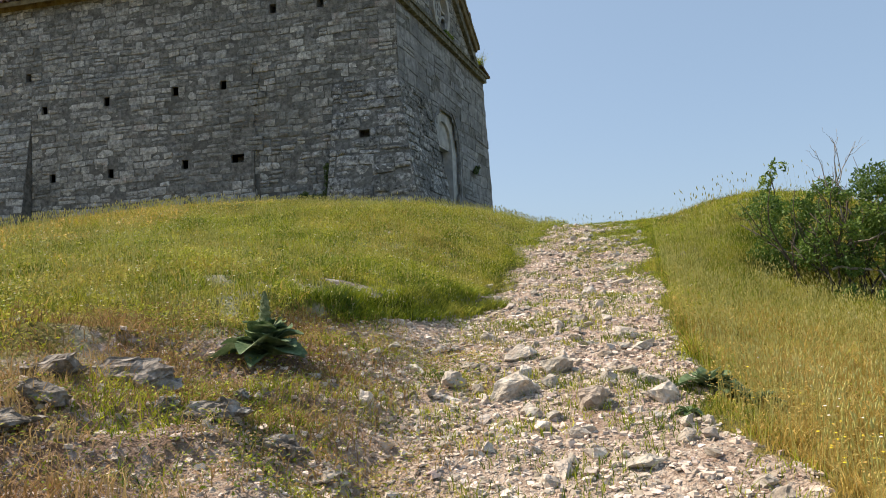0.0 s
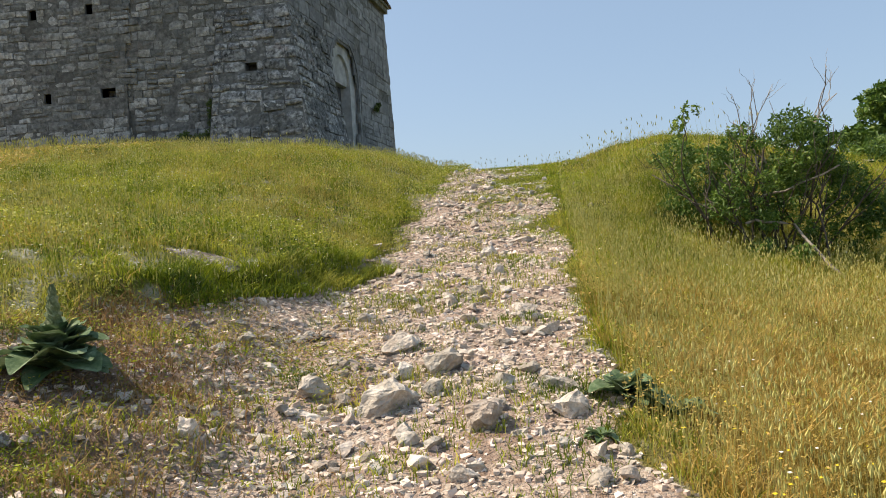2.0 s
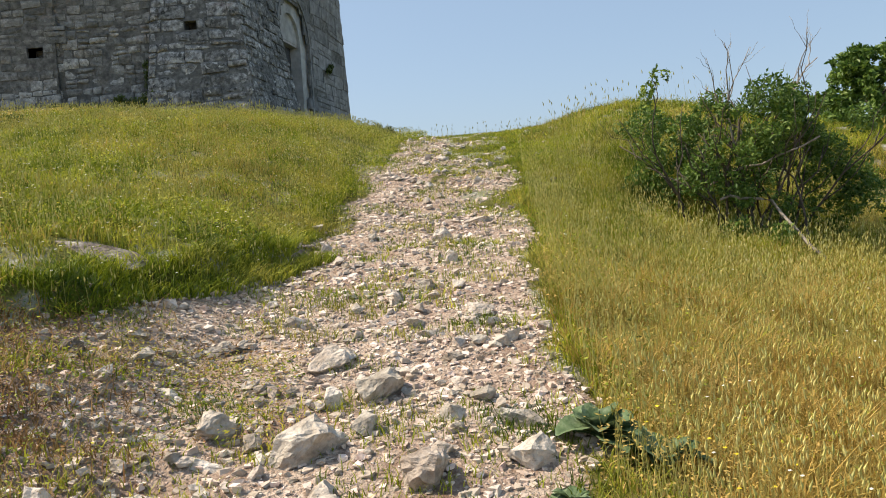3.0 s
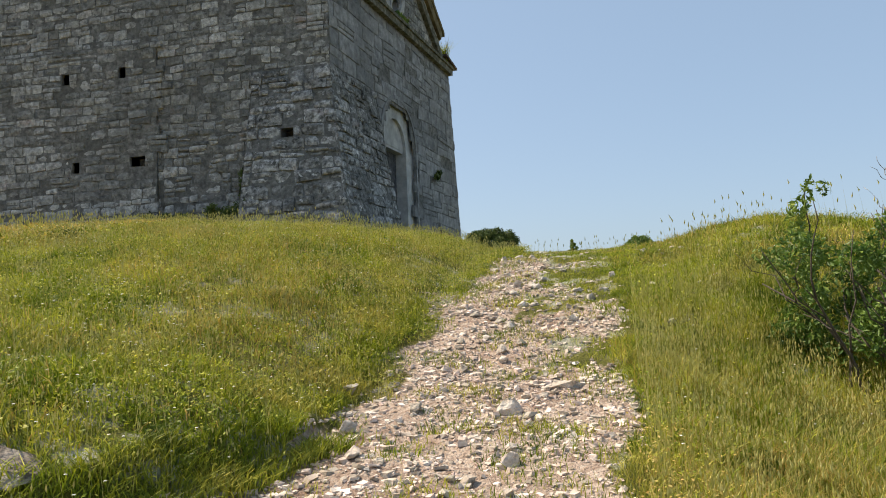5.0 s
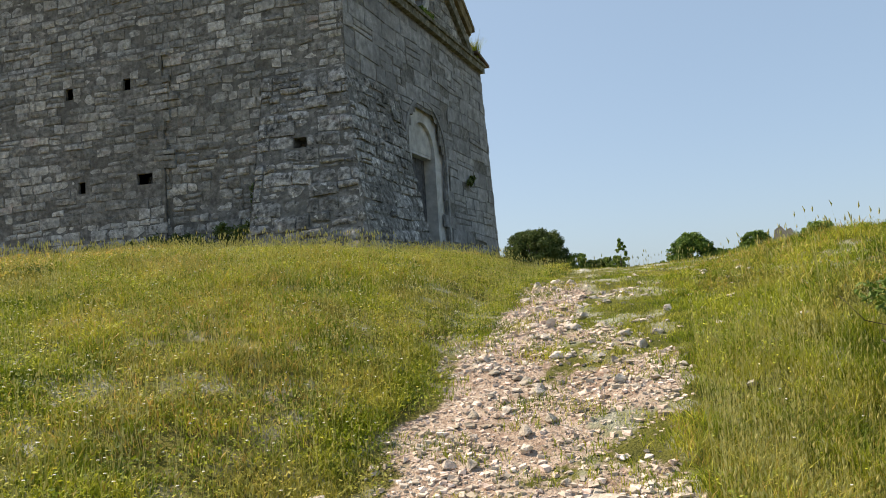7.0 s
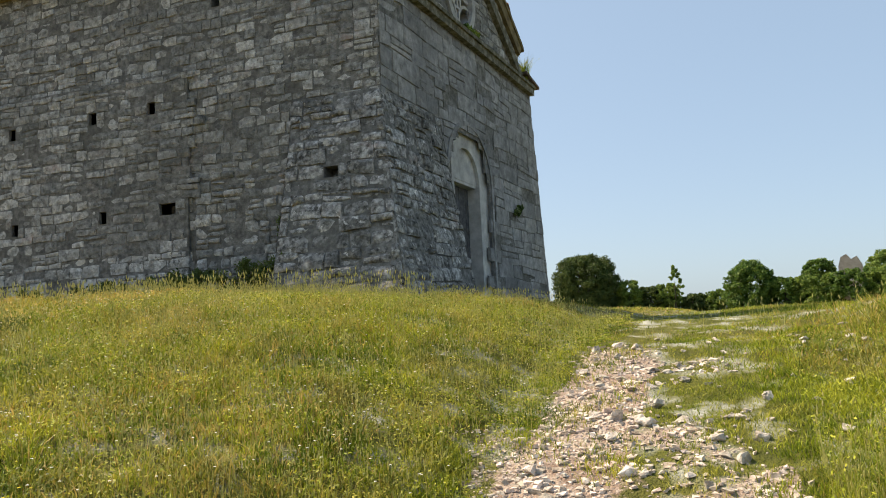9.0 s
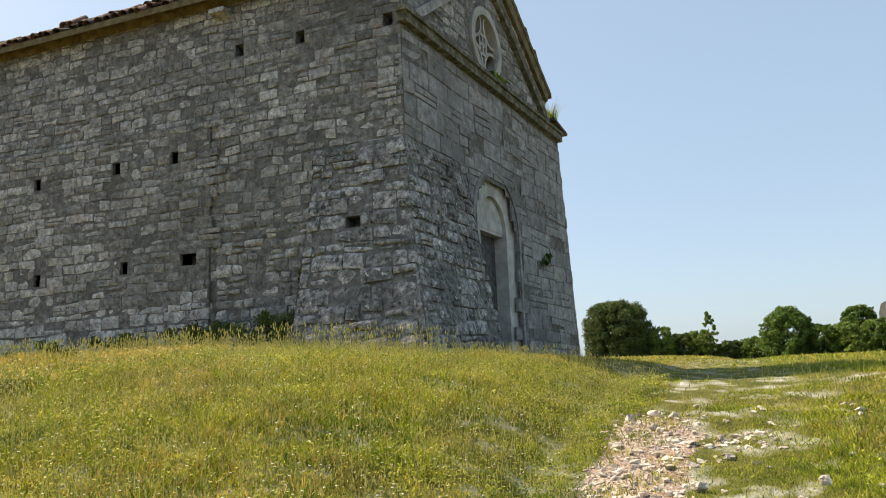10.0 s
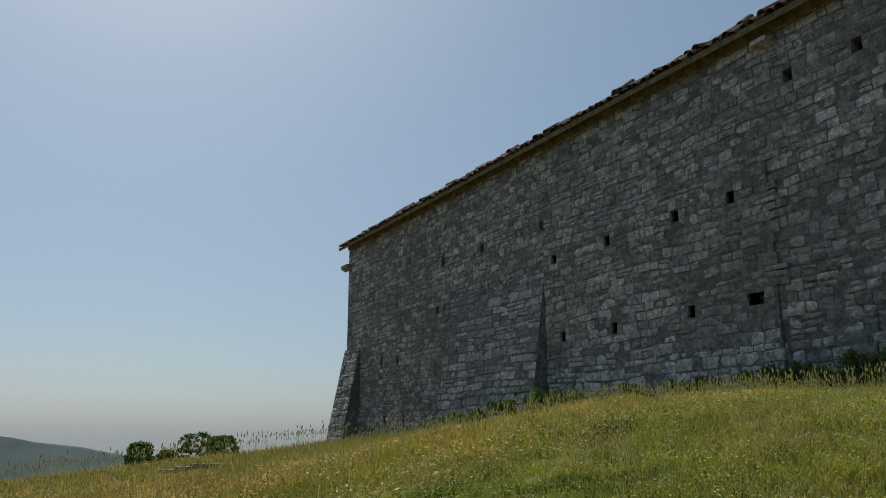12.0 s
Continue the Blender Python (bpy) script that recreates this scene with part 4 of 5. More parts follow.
y = gen.uniform(7.8, 11.5, n)
x = centre(y) - half(y) - 0.05 - np.abs(gen.normal(0, 0.22, n)) + 0.12 * wave(0 * y, y, 3, 2)
blades("bank_grass", x, y, gen.uniform(0.04, 0.11, n), 0.008, M_GRASS, "rank green grass along the edge of the track", True, 1.4)
# thin short turf over the upper track, beside the trodden lane
x, y = spread(60000, -1.3, 2.0, 9.8, 16, lambda a, b: np.clip(0.55 + 0.8 * wave(a, b, 3.0, 27), 0, 1) * smooth(10.6, 12.2, b) * smooth(0.2, 0.5, np.abs(a + 0.75)))
blades("short_turf", x, y, gen.uniform(0.02, 0.06, len(x)), 0.007, M_GRASS, "thin short turf between the stones of the upper track", True, 1.4)
# short tufts within the track
tx, ty = gen.uniform(-1.5, 0.8, 260), gen.uniform(2.3, 14.8, 260)
cnt = 90
ang, rad = gen.uniform(0, 6.28, 260 * cnt), 0.13 * np.sqrt(gen.uniform(0, 1, 260 * cnt))
x, y = np.repeat(tx, cnt) + rad * np.cos(ang) * 1.6, np.repeat(ty, cnt) + rad * np.sin(ang)
blades("track_tufts", x, y, gen.uniform(0.03, 0.09, len(x)), 0.006, M_GRASS, "small grass tufts between the stones of the track", True, 0.9)


# seed heads: thin stalk with a spindle on top
def seed_heads(n, x0, x1, y0, y1, h0, h1, name, size=1.0, keep=turf):
    x, y = spread(n, x0, x1, y0, y1, keep)
    n = len(x)
    z = land(x, y)
    h = gen.uniform(h0, h1, n)
    a = gen.uniform(0, 2 * np.pi, n)
    lx, ly = np.cos(a) * h * 0.15, np.sin(a) * h * 0.15
    w = 0.0022 * size
    sw, sl = 0.007 * size, 0.05 * size
    tip = np.stack([x + lx, y + ly, z + h], -1)
    base = np.stack([x, y, z], -1)
    ux = np.array([w, w * 0.5, 0])
    v = np.stack([base - ux, base + ux, tip, tip + [sw, 0, sl * 0.4], tip + [-sw * 0.5, sw * 0.9, sl * 0.4], tip + [-sw * 0.5, -sw * 0.9, sl * 0.4], tip + np.array([0, 0, sl]) + np.stack([lx, ly, 0 * lx], -1) * 0.2], 1).reshape(-1, 3)
    k = np.arange(n)[:, None] * 7
    f = np.concatenate([k + np.array([q]) for q in ((0, 1, 2), (2, 4, 3), (2, 5, 4), (2, 3, 5), (6, 3, 4), (6, 4, 5), (6, 5, 3))])
    return tagged(mesh_object(name, v, f, M_SEED), "pale grass seed heads above the meadow", "grass", kind="stuff")


seed_heads(13000, -7, -1.2, 4.6, 17.6, 0.09, 0.20, "seed_heads", 0.75)
seed_heads(9000, -18, -7, 5, 17.6, 0.14, 0.28, "seed_heads", 1.2)
seed_heads(15000, 0.5, 4.5, 2.2, 11.5, 0.14, 0.38, "seed_heads", 0.8)
seed_heads(1200, -40, -16, 4, 19, 0.4, 0.65, "seed_heads", 2.2)
seed_heads(900, -15, -3.8, 16.2, 17.7, 0.22, 0.40, "seed_heads", 1.4)
seed_heads(350, -3.5, 8, 15, 20, 0.1, 0.2, "seed_heads", 1.2)
seed_heads(140, 0.9, 4, 10.8, 13, 0.35, 0.6, "seed_heads", 1.3)


def florets(n, x0, x1, y0, y1, h0, h1, r, material, name, label):
    x, y = spread(n, x0, x1, y0, y1, lambda a, b: turf(a, b) * (0.5 + 0.5 * wave(a, b, 1.3, 4)))
    n = len(x)
    z = land(x, y) + gen.uniform(h0, h1, n)
    c = np.stack([x, y, z], -1)
    ring = [np.array([r * math.cos(k * math.pi / 3), r * math.sin(k * math.pi / 3), 0.25 * r * (k % 2)]) for k in range(6)]
    v = np.stack([c + [0, 0, r * 0.5]] + [c + q for q in ring], 1).reshape(-1, 3)
    k = np.arange(n)[:, None] * 7
    f = np.concatenate([k + np.array([[0, i + 1, (i + 1) % 6 + 1]]) for i in range(6)])
    return tagged(mesh_object(name, v, f, material), label, "flowers", kind="stuff")


florets(3200, -7, -1.4, 4.5, 14, 0.08, 0.17, 0.008, M_FLOWER, "white_flowers", "small white flowers in the meadow")
florets(350, 0.6, 3.5, 3, 12, 0.15, 0.3, 0.009, M_FLOWER, "white_flowers", "small white flowers in the meadow")
florets(1400, -9, -2, 5, 14, 0.08, 0.17, 0.008, M_YELLOW, "yellow_flowers", "small yellow flowers in the grass")
florets(250, 0.5, 2, 2.5, 5, 0.1, 0.2, 0.010, M_YELLOW, "yellow_flowers", "small yellow flowers in the grass")

# ---- stones of the track ----
def pebbles(n, name, x0, x1, y0, y1, s0, s1):
    x, y = spread(n, x0, x1, y0, y1, lambda a, b: np.clip(bare(a, b) * 1.3 - 0.15, 0, 1) * (0.6 + 0.4 * wave(a, b, 2.1, 6)) * (1 - 0.7 * loam_and_shade(a, b) * (a < -0.7)))
    n = len(x)
    s = s0 + (s1 - s0) * gen.uniform(0, 1, n) ** 3
    corners = np.array([(i, j, k) for k in (-1, 1) for j in (-1, 1) for i in (-1, 1)], float)
    v = corners[None] * 0.5 * gen.uniform(0.55, 1.2, (n, 1, 3)) * np.array([1.2, 0.9, 0.55]) + gen.uniform(-0.22, 0.22, (n, 8, 3))
    a = gen.uniform(0, 6.28, n)
    t = gen.uniform(-0.4, 0.4, n)
    vy = v[..., 1] * np.cos(t)[:, None] - v[..., 2] * np.sin(t)[:, None]
    vz = v[..., 1] * np.sin(t)[:, None] + v[..., 2] * np.cos(t)[:, None]
    vx = v[..., 0] * np.cos(a)[:, None] - vy * np.sin(a)[:, None]
    vy = v[..., 0] * np.sin(a)[:, None] + vy * np.cos(a)[:, None]
    v = np.stack([vx, vy, vz], -1) * s[:, None, None] + np.stack([x, y, land(x, y) + 0.12 * s], -1)[:, None]
    k = np.arange(n)[:, None] * 8
    f = np.concatenate([k + np.array([q]) for q in ((0, 2, 3, 1), (4, 5, 7, 6), (0, 1, 5, 4), (2, 6, 7, 3), (0, 4, 6, 2), (1, 3, 7, 5))])
    return tagged(mesh_object(name, v.reshape(-1, 3), f, M_GRAVEL), "pale pinkish limestone gravel on the track", "gravel", kind="stuff")


pebbles(62000, "gravel", -2.8, 1.6, 1.2, 7.0, 0.007, 0.036)
pebbles(52000, "gravel", -2.2, 1.4, 7.0, 16.5, 0.010, 0.045)


def rock_mesh(name, seed, cuts=2, pts=15, rough=0.05):
    """An angular broken stone: the hull of a few points, its faces slightly uneven."""
    r = random.Random(seed)
    bm = bmesh.new()
    for _ in range(pts):
        d = Vector((r.gauss(0, 1), r.gauss(0, 1), r.gauss(0, 1))).normalized()
        bm.verts.new(d * r.uniform(0.75, 1.08))
    hull = bmesh.ops.convex_hull(bm, input=bm.verts)
    bmesh.ops.delete(bm, geom=list({v for v in hull["geom_interior"] + hull["geom_unused"] if isinstance(v, bmesh.types.BMVert)}), context="VERTS")
    if cuts:
        bmesh.ops.triangulate(bm, faces=bm.faces)
        bmesh.ops.subdivide_edges(bm, edges=bm.edges, cuts=cuts, use_grid_fill=True)
        for v in bm.verts:
            v.co += Vector(noise.noise_vector(v.co * 2.6 + Vector((seed * 3.1, 0, 0)))) * rough
            v.co += Vector(noise.noise_vector(v.co * 7 + Vector((0, seed * 1.7, 0)))) * rough * 0.5
    me = bpy.data.meshes.new(name)
    bm.to_mesh(me)
    bm.free()
    return me


def set_rock(me, x, y, size, turn=0.0, sink=0.3, tilt=(0, 0), material=M_ROCK, label="", name="rock", group=""):
    ob = new(name, me)
    if not me.materials:
        me.materials.append(material)
    z = float(land(x, y)) + size[2] * (1 - 2 * sink) * 0.5
    ob.matrix_world = pose(x, y, z, tilt[0], tilt[1], turn) @ Matrix.Diagonal((size[0] / 2, size[1] / 2, size[2] / 2 * 1.2, 1))
    return tagged(ob, label, "rock", group)


BIG = [  # x y length width height turn
    (-0.60, 5.02, 0.42, 0.26, 0.24, 25), (-0.13, 4.80, 0.32, 0.22, 0.26, 65), (0.24, 4.90, 0.24, 0.18, 0.17, 10), (-0.40, 5.55, 0.36, 0.28, 0.20, 30),
    (-0.72, 5.85, 0.34, 0.22, 0.18, 15), (-1.05, 5.15, 0.24, 0.20, 0.15, 40), (0.20, 5.20, 0.30, 0.18, 0.10, -30), (-0.50, 4.72, 0.20, 0.15, 0.11, 0),
    (-1.38, 4.47, 0.13, 0.12, 0.13, 10), (-0.52, 6.9, 0.24, 0.18, 0.10, 70), (-0.30, 7.15, 0.34, 0.15, 0.10, 0), (0.02, 6.6, 0.30, 0.22, 0.07, 20), (-0.31, 8.78, 0.22, 0.16, 0.16, 30),
    (0.0, 9.2, 0.34, 0.22, 0.12, 10), (-1.45, 9.05, 0.22, 0.15, 0.10, -20), (-0.90, 13.08, 0.30, 0.22, 0.13, 10), (-0.43, 12.55, 0.30, 0.22, 0.20, 40), (-0.93, 14.4, 0.34, 0.22, 0.14, 0),
    (0.24, 11.9, 0.28, 0.2, 0.13, 30), (0.33, 12.7, 0.24, 0.2, 0.14, 0), (-0.26, 13.2, 0.3, 0.2, 0.12, 20), (0.9, 13.0, 0.3, 0.22, 0.16, 50), (-1.15, 4.72, 0.17, 0.10, 0.07, 10), (-1.0, 4.95, 0.28, 0.10, 0.07, -10),
    (0.62, 3.6, 0.16, 0.13, 0.11, 70), (0.1, 3.9, 0.22, 0.14, 0.09, 20), (-0.2, 4.3, 0.16, 0.12, 0.1, 0), (0.3, 4.25, 0.2, 0.16, 0.09, 60)]
for i, (x, y, a, b, c, turn) in enumerate(BIG):
    set_rock(rock_mesh("rock", 11 + i, 4, 12, 0.12), x, y, (a * 0.9, b * 0.9, c * 0.9) if y < 11 else (a * 0.5, b * 0.5, c * 0.5), turn, 0.32, (rng.uniform(-14, 14), rng.uniform(-14, 14)), M_ROCK, "angular pale limestone rock half sunk in the track" if c > 0.12 else "flat pale limestone rock lying on the track", group="rocks on the track")
DARKR = [(-2.35, 3.75, 0.62, 0.34, 0.26, 20), (-2.75, 3.62, 0.45, 0.3, 0.20, -10), (-1.52, 3.62, 0.34, 0.26, 0.20, 5), (-1.78, 3.55, 0.34, 0.24, 0.17, 40), (-2.42, 3.2, 0.32, 0.24, 0.16, 0), (-1.15, 3.2, 0.36, 0.2, 0.14, -15),
         (-2.5, 2.95, 0.5, 0.3, 0.18, 25), (-2.0, 3.5, 0.2, 0.16, 0.12, 60), (-1.9, 4.0, 0.12, 0.1, 0.1, 0), (-3.1, 3.35, 0.4, 0.3, 0.2, 10), (-1.35, 6.1, 0.4, 0.18, 0.12, 5), (-1.9, 5.6, 0.26, 0.16, 0.12, 0)]
for i, (x, y, a, b, c, turn) in enumerate(DARKR):
    set_rock(rock_mesh("rock", 71 + i, 6, 16, 0.26), x, y, (a * 1.0, b * 0.9, c * 0.75), turn, 0.45, (rng.uniform(-12, 12), rng.uniform(-12, 12)), M_ROCKD, "grey lichened rock outcrop in dry soil", group="outcrop rocks")
slab = set_rock(rock_mesh("rock_slab", 130, 3, 18, 0.05), -2.2, 6.62, (0.75, 0.36, 0.09), 12, 0.5, (9, 17), M_ROCKD, "flat grey stone slab sunk in grass", "rock_slab")
shapes = [rock_mesh("stone", 200 + i, 1, 12, 0.05) for i in range(9)]
for me in shapes:
    me.materials.append(M_ROCK)
for i in range(270):
    y = rng.uniform(2.0, 15.0) if i % 3 else rng.uniform(2.5, 6.5)
    x = float(centre(y)) + rng.gauss(0, 0.5) * float(half(y)) * 1.25
    if float(bare(x, y)) < 0.4:
        continue
    s = rng.uniform(0.04, 0.12)
    set_rock(shapes[i % 9], x, y, (s * 1.3, s, s * rng.uniform(0.5, 0.8)), rng.uniform(0, 360), 0.2, (rng.uniform(-20, 20), rng.uniform(-20, 20)), label="small pale angular stone on the track", name="stone", group="loose stones of the track")


for i in range(90):
    x, y, s = rng.uniform(-1.0, 1.6), rng.uniform(10.6, 15.0), rng.uniform(0.04, 0.11)
    set_rock(shapes[i % 9], x, y, (s * 1.4, s, s * 0.45), rng.uniform(0, 360), 0.2, (rng.uniform(-10, 10), rng.uniform(-10, 10)), label="flat white stone in the short grass", name="stone", group="loose stones of the track")
for i in range(70):
    x, y, s = rng.uniform(-1.9, -0.7), rng.uniform(4.0, 6.4), rng.uniform(0.03, 0.09)
    set_rock(shapes[i % 9], x, y, (s * 1.4, s, s * 0.6), rng.uniform(0, 360), 0.2, (rng.uniform(-15, 15), rng.uniform(-15, 15)), label="small pale angular stone on the track", name="stone", group="loose stones of the track")


# ---- plants ----
def leaf_cloud(name, centres, radii, n, size, material, parent=None, squash=1.0, rs=None, shell=0.5, label=""):
    """Small folded leaves, scattered in and on uneven clumps."""
    r = rs or gen
    centres, radii = np.asarray(centres, float), np.asarray(radii, float)
    wgt = radii ** 2
    pick = r.choice(len(centres), n, p=wgt / wgt.sum())
    d = r.normal(0, 1, (n, 3))
    d /= np.linalg.norm(d, axis=1)[:, None]
    rad = radii[pick] * (shell + (1 - shell) * r.uniform(0, 1, n) ** 0.6) * r.uniform(0.75, 1.1, n)
    c = centres[pick] + d * rad[:, None] * np.array([1, 1, squash])
    a = r.normal(0, 1, (n, 3)) + d * 0.6 + np.array([0, 0, -0.2])
    a /= np.linalg.norm(a, axis=1)[:, None]
    b = np.cross(a, r.normal(0, 1, (n, 3)))
    b /= np.linalg.norm(b, axis=1)[:, None]
    s = size * r.uniform(0.6, 1.3, n)[:, None]
    nn = np.cross(a, b)
    v = np.stack([c - a * s, c + b * s * 0.42 + nn * s * 0.15, c + a * s, c - b * s * 0.42 + nn * s * 0.15], 1).reshape(-1, 3)
    k = np.arange(n)[:, None] * 4
    f = np.concatenate([k + np.array([[0, 1, 2]]), k + np.array([[0, 2, 3]])])
    ob = mesh_object(name, v, f, material, parent)
    if label:
        tagged(ob, label)
    return ob


def limb(name, pts, r0, r1, material, parent, sides=6):
    bm = bmesh.new()
    rings = []
    for i, p in enumerate(pts):
        p = Vector(p)
        d = (Vector(pts[min(i + 1, len(pts) - 1)]) - Vector(pts[max(i - 1, 0)])).normalized()
        a = d.orthogonal().normalized()
        b = d.cross(a)
        r = r0 + (r1 - r0) * i / (len(pts) - 1)
        rings.append([bm.verts.new(p + (a * math.cos(2 * math.pi * k / sides) + b * math.sin(2 * math.pi * k / sides)) * r) for k in range(sides)])
    for p, q in zip(rings, rings[1:]):
        for k in range(sides):
            bm.faces.new((p[k], p[(k + 1) % sides], q[(k + 1) % sides], q[k]))
    bm.faces.new(rings[0]), bm.faces.new(rings[-1])
    return part(name, bm, material, parent, shade=True)


def crooked(p, q, n, amp, r):
    p, q = Vector(p), Vector(q)
    out = []
    for i in range(n + 1):
        f = i / n
        out.append(p.lerp(q, f) + Vector((r.uniform(-1, 1), r.uniform(-1, 1), r.uniform(-1, 1))) * amp * (0 if i == 0 else 1))
    return out


def twiggy(parent, p, q, r0, r, depth=2, mat_=None, name="branch"):
    """A branch with finer twigs forking off it, in one mesh per bough."""
    pts = crooked(p, q, 5, (Vector(q) - Vector(p)).length * 0.05, r)
    ob = limb(name, pts, r0, r0 * 0.35, mat_, parent, 5)
    if depth > 0:
        for k in range(3):
            s = pts[2 + k]
            d = (Vector(q) - Vector(p)) * r.uniform(0.3, 0.5)
            d = d + Vector((r.uniform(-1, 1), r.uniform(-1, 1), r.uniform(-0.2, 1))) * d.length * 0.8
            twiggy(parent, s, s + d, r0 * 0.5, r, depth - 1, mat_, "twig")


# shrub beside the track
shrub = tagged(new("shrub"), "tangled green shrub with bare dead branches on the bank", "shrub")
pr = random.Random(21)
gz = lambda x, y: float(land(x, y))
cl, rd = [], []
for (x, y, z, r) in ((2.05, 10.5, 1.95, 0.42), (2.3, 10.3, 2.25, 0.45), (2.65, 10.2, 2.5, 0.48), (3.05, 10.3, 2.55, 0.5), (3.45, 10.4, 2.45, 0.45), (2.85, 10.25, 2.85, 0.32), (3.3, 10.35, 2.85, 0.36), (3.75, 10.5, 2.65, 0.4), (1.95, 10.8, 2.3, 0.3), (2.5, 10.4, 2.75, 0.25), (3.95, 10.6, 2.2, 0.45), (3.5, 10.2, 1.9, 0.45), (2.6, 10.0, 1.85, 0.40), (3.1, 9.95, 1.65, 0.40), (4.1, 10.4, 1.75, 0.45)):
    for _ in range(8):
        cl.append((x - 0.22 + pr.gauss(0, r * 0.5), y + pr.gauss(0, r * 0.5), z + pr.gauss(0, r * 0.42)))
        rd.append(r * pr.uniform(0.22, 0.5))
leaf_cloud("foliage", cl, rd, 26000, 0.026, M_LEAF, shrub, 0.9)
for k in range(26):
    bx, by = 2.7 + pr.gauss(0, 0.35), 10.2 + pr.gauss(0, 0.25)
    twiggy(shrub, (bx, by, gz(bx, by) - 0.05), (bx + pr.gauss(0, 0.5), by + pr.gauss(0, 0.35), 2.2 + pr.uniform(0, 0.6)), 0.016, pr, 1, M_BARK)
for p, q in (((2.62, 10.2, 2.4), (2.56, 10.2, 3.2)), ((2.9, 10.3, 2.6), (3.5, 10.38, 3.3)), ((3.0, 10.3, 2.6), (3.2, 10.3, 3.0)), ((2.7, 10.2, 2.5), (2.4, 10.2, 3.0))):
    twiggy(shrub, p, q, 0.013, pr, 2, M_WOOD, "dead_branch")
limb("dead_branch", crooked((2.35, 9.85, 1.92), (2.78, 9.95, 1.93), 4, 0.03, pr) + crooked((2.85, 9.9, 1.88), (3.08, 9.3, 1.33), 4, 0.02, pr), 0.014, 0.016, M_WOOD, shrub)
limb("dead_branch", crooked((2.3, 10.1, 2.05), (3.3, 9.9, 2.5), 6, 0.05, pr), 0.016, 0.008, M_WOOD, shrub)
# leafy young sprig standing up beside it
sprig = tagged(new("sapling"), "thin leafy sapling shoot beside the shrub", "sapling")
limb("stem", crooked((2.02, 11.2, gz(2.02, 11.2) - 0.05), (2.05, 11.3, 3.38), 6, 0.03, pr), 0.010, 0.005, M_BARK, sprig)
leaf_cloud("foliage", [(2.0 + 0.06 * math.sin(k), 11.25, 2.6 + 0.10 * k) for k in range(9)] + [(1.75, 11.2, 2.75), (1.62, 11.2, 2.78), (2.2, 11.3, 3.36)], [0.10, 0.1, 0.12, 0.10, 0.09, 0.1, 0.09, 0.08, 0.06, 0.12, 0.08, 0.07], 620, 0.034, M_LIGHTLEAF, sprig)


def mullein(name, x, y, r, n, stem, spike, label):
    """Broad felted leaves, in a flat rosette or climbing a stem that ends in a flower spike."""
    ob = tagged(new(name), label, "plant")
    z = gz(x, y)
    ob.location = (x, y, z)
    q = random.Random(int(x * 100) + 5)
    for k in range(n):
        a = k * 2.399 + q.uniform(-0.7, 0.7)
        f = k / n
        ln = r * (1.08 - (0.68 if stem else 0.4) * f) * q.uniform(0.6, 1.2)
        up = (0.30 + 0.70 * f if stem else 0.12 + 0.75 * f * f) + q.uniform(-0.15, 0.15)
        wd = ln * q.uniform(0.28, 0.37)
        z0 = 0.015 + stem * f ** 0.9
        bend = q.uniform(0.25, 0.55)
        fold = q.uniform(0.15, 0.5)
        twist = q.uniform(-0.35, 0.35)
        bm = bmesh.new()
        rows = []
        for i in range(9):
            t = i / 8
            w = wd * max(0.05, math.sin(math.pi * (0.08 + 0.90 * t ** 0.9))) ** 0.75
            rr = ln * t * math.cos(up) + 0.01
            zz = z0 + ln * t * math.sin(up) - bend * ln * t * t * (1 - 0.6 * f)
            rows.append([bm.verts.new((rr * math.cos(a) - s * w * math.sin(a), rr * math.sin(a) + s * w * math.cos(a),
                                       zz + abs(s) * fold * w + s * twist * w * t + 0.11 * w * math.sin(11 * t + s * 4 + k) * abs(s))) for s in (-1, -0.6, -0.12, 0, 0.12, 0.6, 1)])
        for p, s in zip(rows, rows[1:]):
            for i in range(6):
                bm.faces.new((p[i], p[i + 1], s[i + 1], s[i]))
        part("leaf", bm, M_MULLEIN, ob, shade=True)
    if spike:
        bm = bmesh.new()
        rows = []
        for i in range(22):
            t = i / 21
            rr = 0.030 * (1 - t) ** 0.6 * (1 + 0.2 * math.sin(i * 2.1)) + 0.004
            rows.append([bm.verts.new((rr * (1 + 0.45 * ((k + i) % 2)) * math.cos(k * math.pi / 6), rr * (1 + 0.45 * ((k + i) % 2)) * math.sin(k * math.pi / 6), stem * 0.9 + spike * t + 0.012 * ((k + i) % 2))) for k in range(12)])
        for p, s in zip(rows, rows[1:]):
            for k in range(12):
                bm.faces.new((p[k], p[(k + 1) % 12], s[(k + 1) % 12], s[k]))
        part("flower_spike", bm, M_SPIKE, ob, "pale woolly flower spike")
    return ob


mullein("mullein", -2.05, 4.62, 0.31, 66, 0.16, 0.26, "dark green mullein with a tall woolly spike")
mullein("mullein_rosette", 0.50, 5.02, 0.22, 30, 0.03, 0, "low grey-green mullein rosette at the edge of the track")
mullein("mullein_rosette", 0.76, 4.98, 0.16, 20, 0.02, 0, "low grey-green mullein rosette at the edge of the track")
mullein("mullein_rosette", 0.36, 4.62, 0.09, 14, 0, 0, "small grey-green rosette on the track")


